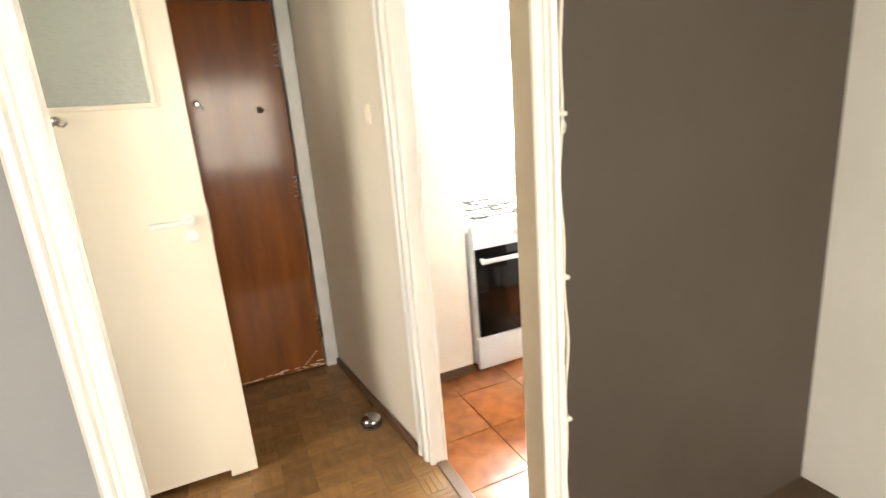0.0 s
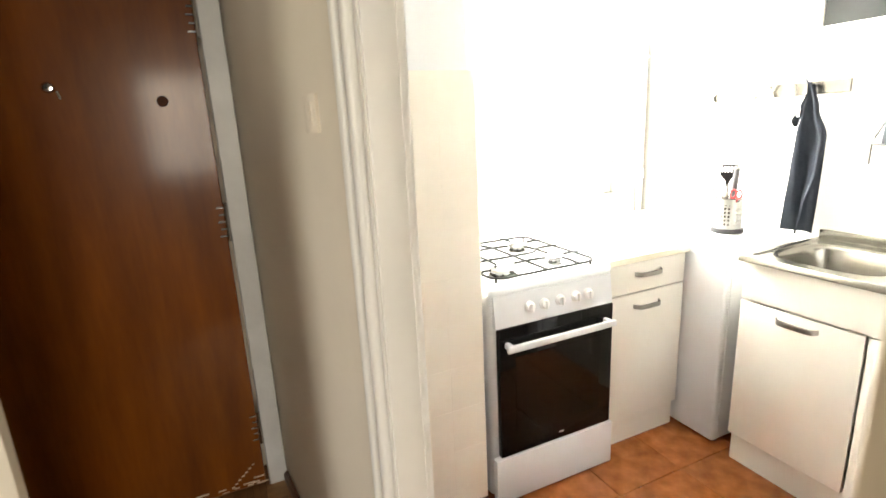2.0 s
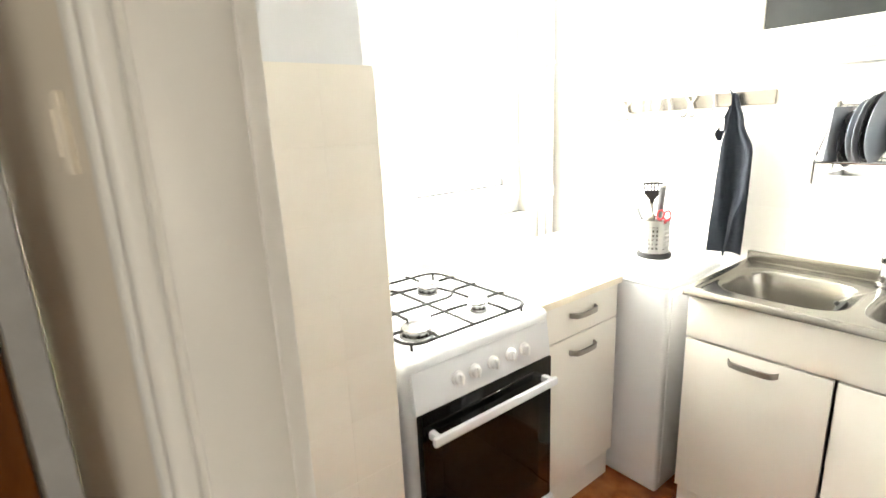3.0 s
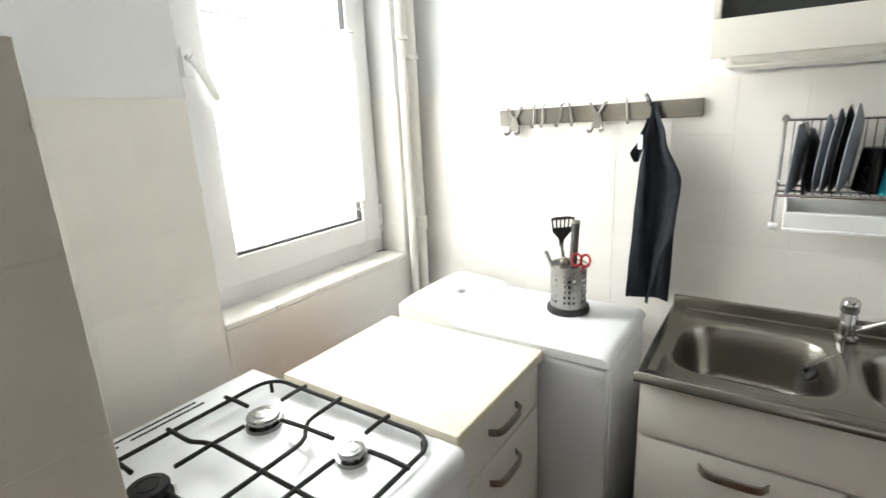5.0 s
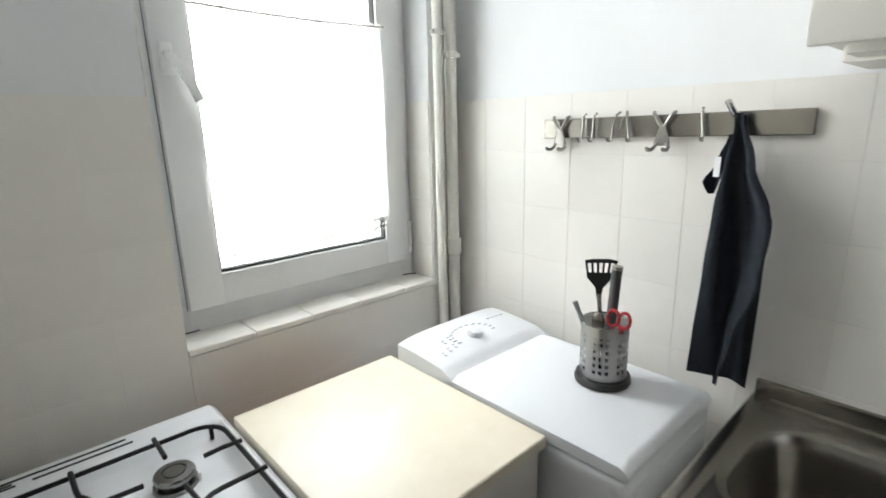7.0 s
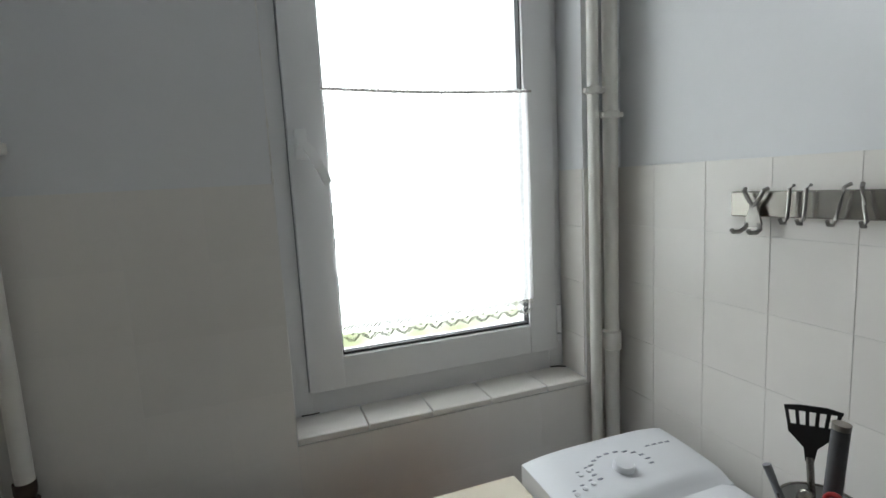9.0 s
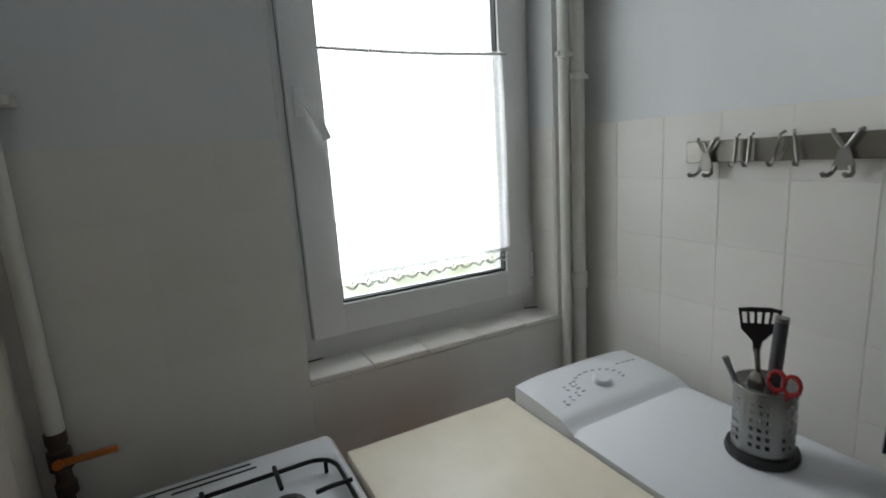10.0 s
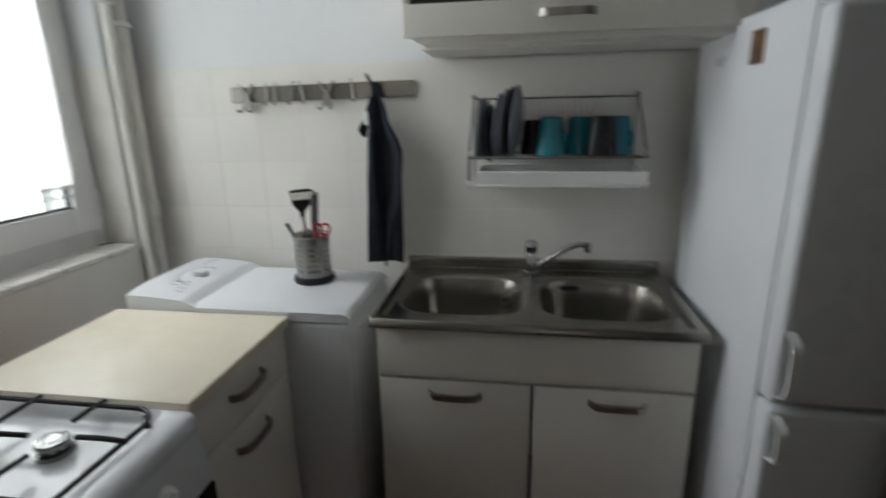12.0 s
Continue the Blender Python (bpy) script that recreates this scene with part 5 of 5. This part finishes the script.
    for dy in (-0.020, 0.016):
        c = Vector((cx - 0.026, cy - 0.046 + dy * 0.75, z0 + 0.178))
        sweep(bm, [c + Vector((0.004 * math.sin(a), 0.014 * math.cos(a), 0.018 * math.sin(a))) for a in [k * math.tau / 18 for k in range(18)]], 0.0042, 8, True)
        rod(bm, (c.x, c.y, c.z - 0.016), (cx - 0.018, cy - 0.030, z0 + 0.120), 0.0045, 8)
    part("handle", bm, red_plastic, sc, "red plastic finger loops")
    part("blade", box(mesh(), cx - 0.020, cx - 0.017, cy - 0.034, cy - 0.020, z0 + 0.03, z0 + 0.125), chrome, sc)
    pe = thing("peeler", (cx - 0.03, cy + 0.03, z0 + 0.02), "grey handled peeler leaning in the holder", "kitchen utensil")
    part("handle", sweep(mesh(), [(cx - 0.015, cy + 0.012, z0 + 0.03), (cx - 0.028, cy + 0.040, z0 + 0.14), (cx - 0.038, cy + 0.062, z0 + 0.198)], 0.007, 8), grey_plastic, pe)
    spn = thing("serving_spoon", (cx - 0.02, cy, z0 + 0.02), "steel serving spoon standing in the holder", "spoon")
    bm = mesh()
    b2 = bmesh.new()
    bmesh.ops.create_uvsphere(b2, u_segments=14, v_segments=8, radius=1)
    add_to(bm, b2, Matrix.Translation((cx - 0.026, cy + 0.004, z0 + 0.158)) @ Matrix.Diagonal((0.007, 0.018, 0.026, 1)))
    part("bowl", bm, steel, spn)
    part("stem", rod(mesh(), (cx - 0.012, cy + 0.004, z0 + 0.02), (cx - 0.024, cy + 0.004, z0 + 0.135), 0.004, 8), steel, spn)


utensil_cup()


# ---- Dish rack with plates and cups ----
def dish_rack():
    y0, y1, xf, xb = 1.888, 2.388, 3.045, 3.240
    zb, zt = 1.273, 1.443
    ob = thing("dish_rack", (3.2, 2.13, 1.18), "chrome wire wall dish rack with a white drip tray", "dish rack")
    wire = 0.0016
    for y in (y0, y1):
        part("side_frame", sweep(mesh(), [(xb, y, 1.19), (xb, y, zt + 0.01), (xb - 0.012, y, zt + 0.012), (xf + 0.02, y, zb + 0.03), (xf, y, zb), (xf, y, 1.185)], 0.004, 8), chrome, ob)
        part("corner_knob", lathe(mesh(), [(0.009, -0.009), (0.011, 0.0), (0.009, 0.009)], (xf + 0.002, y, 1.196), (0, 1, 0), 12), white_plastic, ob)
        part("top_knob", lathe(mesh(), [(0.008, -0.008), (0.010, 0.0), (0.008, 0.008)], (xb - 0.012, y, zt + 0.004), (1, 0, 0), 12), chrome, ob)
    for x, z in ((xb - 0.012, zt), (xf, zb), (xf + 0.10, zb - 0.004), (xb - 0.02, zb)):
        part("rail", sweep(mesh(), [(x, y0, z), (x, y1, z)], 0.0036, 8), chrome, ob)
    me = None
    for k in range(26):
        y = y0 + 0.02 + k * (y1 - y0 - 0.04) / 25
        if me is None:
            first = part("wire", sweep(mesh(), [(xf, y, zb + 0.004), (xf + 0.05, y, zb - 0.008), (xb - 0.03, y, zb - 0.006), (xb - 0.016, y, zb + 0.02), (xb - 0.012, y, zt)], wire, 6), chrome, ob)
            me, ys = first.data, y
        else:
            c = new("wire", me)
            c.parent = ob
            c.location = (0, y - ys, 0)
    tray = part("drip_tray", box(mesh(), xf - 0.006, xb + 0.032, y0 - 0.006, y1 - 0.020, 1.188, 1.196, 0.002, 1), white_plastic, ob, "white plastic drip tray")
    for a in ((xf - 0.006, xf, y0 - 0.006, y1 - 0.020), (xb + 0.026, xb + 0.032, y0 - 0.006, y1 - 0.020), (xf, xb + 0.026, y0 - 0.006, y0), (xf, xb + 0.026, y1 - 0.026, y1 - 0.020)):
        part("tray_wall", box(mesh(), *a, 1.1955, 1.234, 0.0015, 1), white_plastic, tray)

    def plate(y, tilt, r, mat, label, square=False, drop=0.008):
        n = 4 if square else 28
        prof = [(r * 0.15, 0.001), (r * 0.62, 0.001), (r * 0.70, 0.004), (r * 0.98, 0.016), (r, 0.018), (r * 0.98, 0.020), (r * 0.68, 0.008), (r * 0.60, 0.005), (r * 0.15, 0.005)]
        bm = lathe(mesh(), prof, (0, 0, 0), n=n)
        if square:
            bmesh.ops.rotate(bm, verts=bm.verts, matrix=Matrix.Rotation(radians(45), 3, "Z"))
        ax = Vector((0.12, math.cos(radians(tilt)), math.sin(radians(tilt))))
        bmesh.ops.transform(bm, matrix=Matrix.Translation((3.150, y, zb - drop + r * (0.70 if square else 0.97))) @ ax.to_track_quat("Z", "Y").to_matrix().to_4x4(), verts=bm.verts)
        solid("plate", bm, mat, label, "plate", group="plates in the rack")

    plate(2.338, 4, 0.122, grey_ceramic, "square grey plate standing in the rack", True)
    plate(2.312, 1, 0.088, black_ceramic, "black plate standing in the rack", drop=0.020)
    plate(2.288, 4, 0.098, grey_ceramic, "grey plate standing in the rack")
    plate(2.270, 5, 0.104, grey_ceramic, "grey plate standing in the rack")
    plate(2.254, 5, 0.108, black_ceramic, "black plate standing in the rack")
    plate(2.238, 5, 0.110, grey_ceramic, "grey plate standing in the rack")

    def cup(y, x, r, h, mat, label, handle_to):
        c = thing("cup", (x, y, zb + 0.001), label, "cup", "cups in the rack")
        prof = [(r, 0), (r, 0.004), (r * 0.87, h * 0.5), (r * 0.76, h * 0.93), (r * 0.72, h * 0.98), (r * 0.64, h), (r * 0.3, h - 0.002)]
        part("body", lathe(mesh(), prof, (x, y, zb + 0.002)), mat, c)
        d = Vector((-0.75, handle_to, 0)).normalized()
        part("handle", sweep(mesh(), [Vector((x, y, zb + h * 0.42)) + d * (r * 0.80 + 0.019 * math.cos(a)) + Vector((0, 0, 0.020 * math.sin(a))) for a in [k * math.tau / 14 for k in range(14)]], 0.0045, 8, True), mat, c)

    cup(2.196, 3.170, 0.043, 0.102, black_ceramic, "black cup upside down in the rack", 0.4)
    cup(2.150, 3.112, 0.044, 0.112, teal_ceramic, "teal cup upside down in the rack", -0.9)
    cup(2.062, 3.160, 0.044, 0.110, teal_ceramic, "teal cup upside down in the rack", -0.5)
    cup(2.006, 3.102, 0.046, 0.112, black_ceramic, "black cup upside down in the rack", -0.1)
    cup(1.950, 3.160, 0.044, 0.110, teal_ceramic, "teal cup upside down in the rack", -0.7)


dish_rack()


# ---- Tiles on the walls, floor tiles and parquet ----
def tile_mesh(w, h, t=0.004, material=None, bev=0.0004):
    bm = box(mesh(), -w / 2, w / 2, -t / 2, t / 2, -h / 2, h / 2, bev, 1)
    return finish(bm, "tile", material, 0)


T = 0.1635
tile_cache = {}


def lay(parent, place, u0, u1, z0, z1, u_start, turn, gap=0.0007, paint=tile_paint):
    """Lays tiles over a rectangle of wall; place(u, z) gives the middle of a tile."""
    base = base_of(parent)
    row = 0
    z = z1
    while z > z0 + 0.01:
        zl = max(z - T, z0)
        u = u_start
        while u < u1 - 0.004:
            a, b = max(u, u0), min(u + T, u1)
            if b - a > 0.012:
                key = (round(b - a - gap, 4), round(z - zl - gap, 4), paint.name)
                if key not in tile_cache:
                    tile_cache[key] = tile_mesh(*key[:2], material=paint)
                ob = new("tile", tile_cache[key])
                ob.parent = parent
                ob.location = Vector(place((a + b) / 2, (z + zl) / 2)) - base
                ob.rotation_euler = (0, 0, turn)
            u += T
        z = zl
        row += 1


def backing(parent, bm):
    part("tile_joint", bm, grout, parent)


# east wall: from the corner to the alcove
bm = box(mesh(), EAST - 0.0106, EAST + 0.001, 1.40, NORTH, 0.60, DADO - 0.001)
backing(wall_east, bm)
lay(wall_east, lambda u, z: (EAST - 0.0098, u, z), 1.40, NORTH - 0.004, 0.62, DADO, 3.3245 - 12 * T, math.pi / 2, 0.0015)
# north wall left of, under and right of the window
bm = box(mesh(), STUB_X, WIN_L - 0.0005, NORTH - 0.0036, NORTH + 0.001, 0.60, DADO - 0.001)
box(bm, WIN_L, EAST - 0.004, NORTH - 0.0036, NORTH + 0.001, 0.60, SILL - 0.006)
box(bm, WIN_R + 0.0005, EAST - 0.004, NORTH - 0.0036, NORTH + 0.001, SILL - 0.004, DADO - 0.001)
backing(wall_north, bm)
lay(wall_north, lambda u, z: (u, NORTH - 0.0018, z), STUB_X, WIN_L - 0.002, 0.64, DADO, STUB_X - 0.06, 0)
lay(wall_north, lambda u, z: (u, NORTH - 0.0018, z), WIN_L, EAST - 0.006, 0.62, SILL - 0.006, STUB_X - 0.06, 0)
lay(wall_north, lambda u, z: (u, NORTH - 0.0018, z), WIN_R + 0.002, EAST - 0.006, SILL - 0.004, DADO, STUB_X - 0.06, 0)
# right reveal of the window
lay(wall_north, lambda u, z: (WIN_R - 0.001, u, z), NORTH + 0.002, 3.750, SILL + 0.015, DADO, NORTH - 0.03, math.pi / 2)
# stub wall: front and side of the cooker niche, painted over
bm = box(mesh(), 1.29, STUB_X + 0.0015, STUB_Y - 0.0030, STUB_Y + 0.001, KF + 0.052, DADO - 0.001)
box(bm, STUB_X, STUB_X + 0.0026, STUB_Y, NORTH - 0.006, 0.60, DADO - 0.001)
part("tile_joint", bm, cream_tile, wall_west)
lay(wall_west, lambda u, z: (u, STUB_Y - 0.0015, z), 1.29, STUB_X + 0.002, KF + 0.052, DADO, 1.29 - 0.0, 0, paint=cream_tile)
lay(wall_west, lambda u, z: (STUB_X + 0.001, u, z), STUB_Y, NORTH - 0.006, 0.64, DADO, STUB_Y, math.pi / 2, paint=cream_tile)

# chipped plaster along the niche edge
rnd = random.Random(21)


def broken_edge(x, y, z0, z1, step, size, grow):
    """A ragged ribbon of filler along a corner, each length with its own width."""
    bm = mesh()
    rings = []
    z, n = z0, 6
    while z < z1:
        s = size * (0.25 + 0.75 * rnd.random() ** 2) * (grow if rnd.random() < 0.25 else 1)
        rings.append([bm.verts.new((x + s * math.cos(k * math.tau / n + 0.5) * rnd.uniform(0.7, 1.1), y + s * math.sin(k * math.tau / n + 0.5) * rnd.uniform(0.7, 1.1), z)) for k in range(n)])
        z += step * rnd.uniform(0.5, 1.8)
    for p, q in zip(rings, rings[1:]):
        for k in range(n):
            bm.faces.new((p[k], p[(k + 1) % n], q[(k + 1) % n], q[k]))
    bm.faces.new(rings[0][::-1])
    bm.faces.new(rings[-1])
    return bm


bm = broken_edge(STUB_X, STUB_Y, 0.87, DADO, 0.010, 0.0034, 1.7)
part("chipped_edge", bm, plaster_chip, wall_west, "chipped plaster edge")
bm = broken_edge(WIN_L, NORTH, 0.98, 2.40, 0.016, 0.0026, 1.5)
part("chipped_edge", bm, plaster_chip, wall_north, "rough plaster edge of the window opening")

# floor tiles
FT = 0.333
bm = box(mesh(), -FT / 2 + 0.0013, FT / 2 - 0.0013, -FT / 2 + 0.0013, FT / 2 - 0.0013, -0.010, 0.0, 0.002, 1)
ft_mesh = finish(bm, "floor_tile", terracotta, 0)
fb = base_of(kitchen_floor)
for i in range(7):
    for j in range(9):
        x, y = 1.565 - FT / 2 + i * FT, 2.325 - FT / 2 + (j - 4) * FT
        if (x < 2.45 and y < 1.45) or y > NORTH + 0.1:
            continue
        ob = new("tile", ft_mesh)
        ob.parent = kitchen_floor
        ob.location = Vector((x, y, KF)) - fb
        ob.rotation_euler = (0, 0, math.pi / 2 * ((i * 3 + j * 5 + i * j) % 4))

# parquet: mosaic squares of five fingers
PQ = 0.1225


def parquet_mesh(turned):
    bm = mesh()
    w = PQ / 5
    for k in range(5):
        a = -PQ / 2 + k * w
        if turned:
            box(bm, -PQ / 2 + 0.0006, PQ / 2 - 0.0006, a + 0.0004, a + w - 0.0004, -0.008, 0.0)
        else:
            box(bm, a + 0.0004, a + w - 0.0004, -PQ / 2 + 0.0006, PQ / 2 - 0.0006, -0.008, 0.0)
    return finish(bm, "parquet_block", parquet_wood, 0)


pq = [parquet_mesh(False), parquet_mesh(True)]
hb0 = base_of(hall_floor)
for i in range(13):
    for j in range(17):
        x, y = -0.24 + (i + 0.5) * PQ, 1.42 + (j + 0.5) * PQ
        if x + PQ / 2 > hall_x(y + PQ / 2) + 0.015 and x > 1.0:
            if x - PQ / 2 > hall_x(y) - 0.02:
                continue
        ob = new("parquet_block", pq[(i + j) % 2])
        ob.parent = hall_floor
        ob.location = Vector((x, y, 0.0)) - hb0
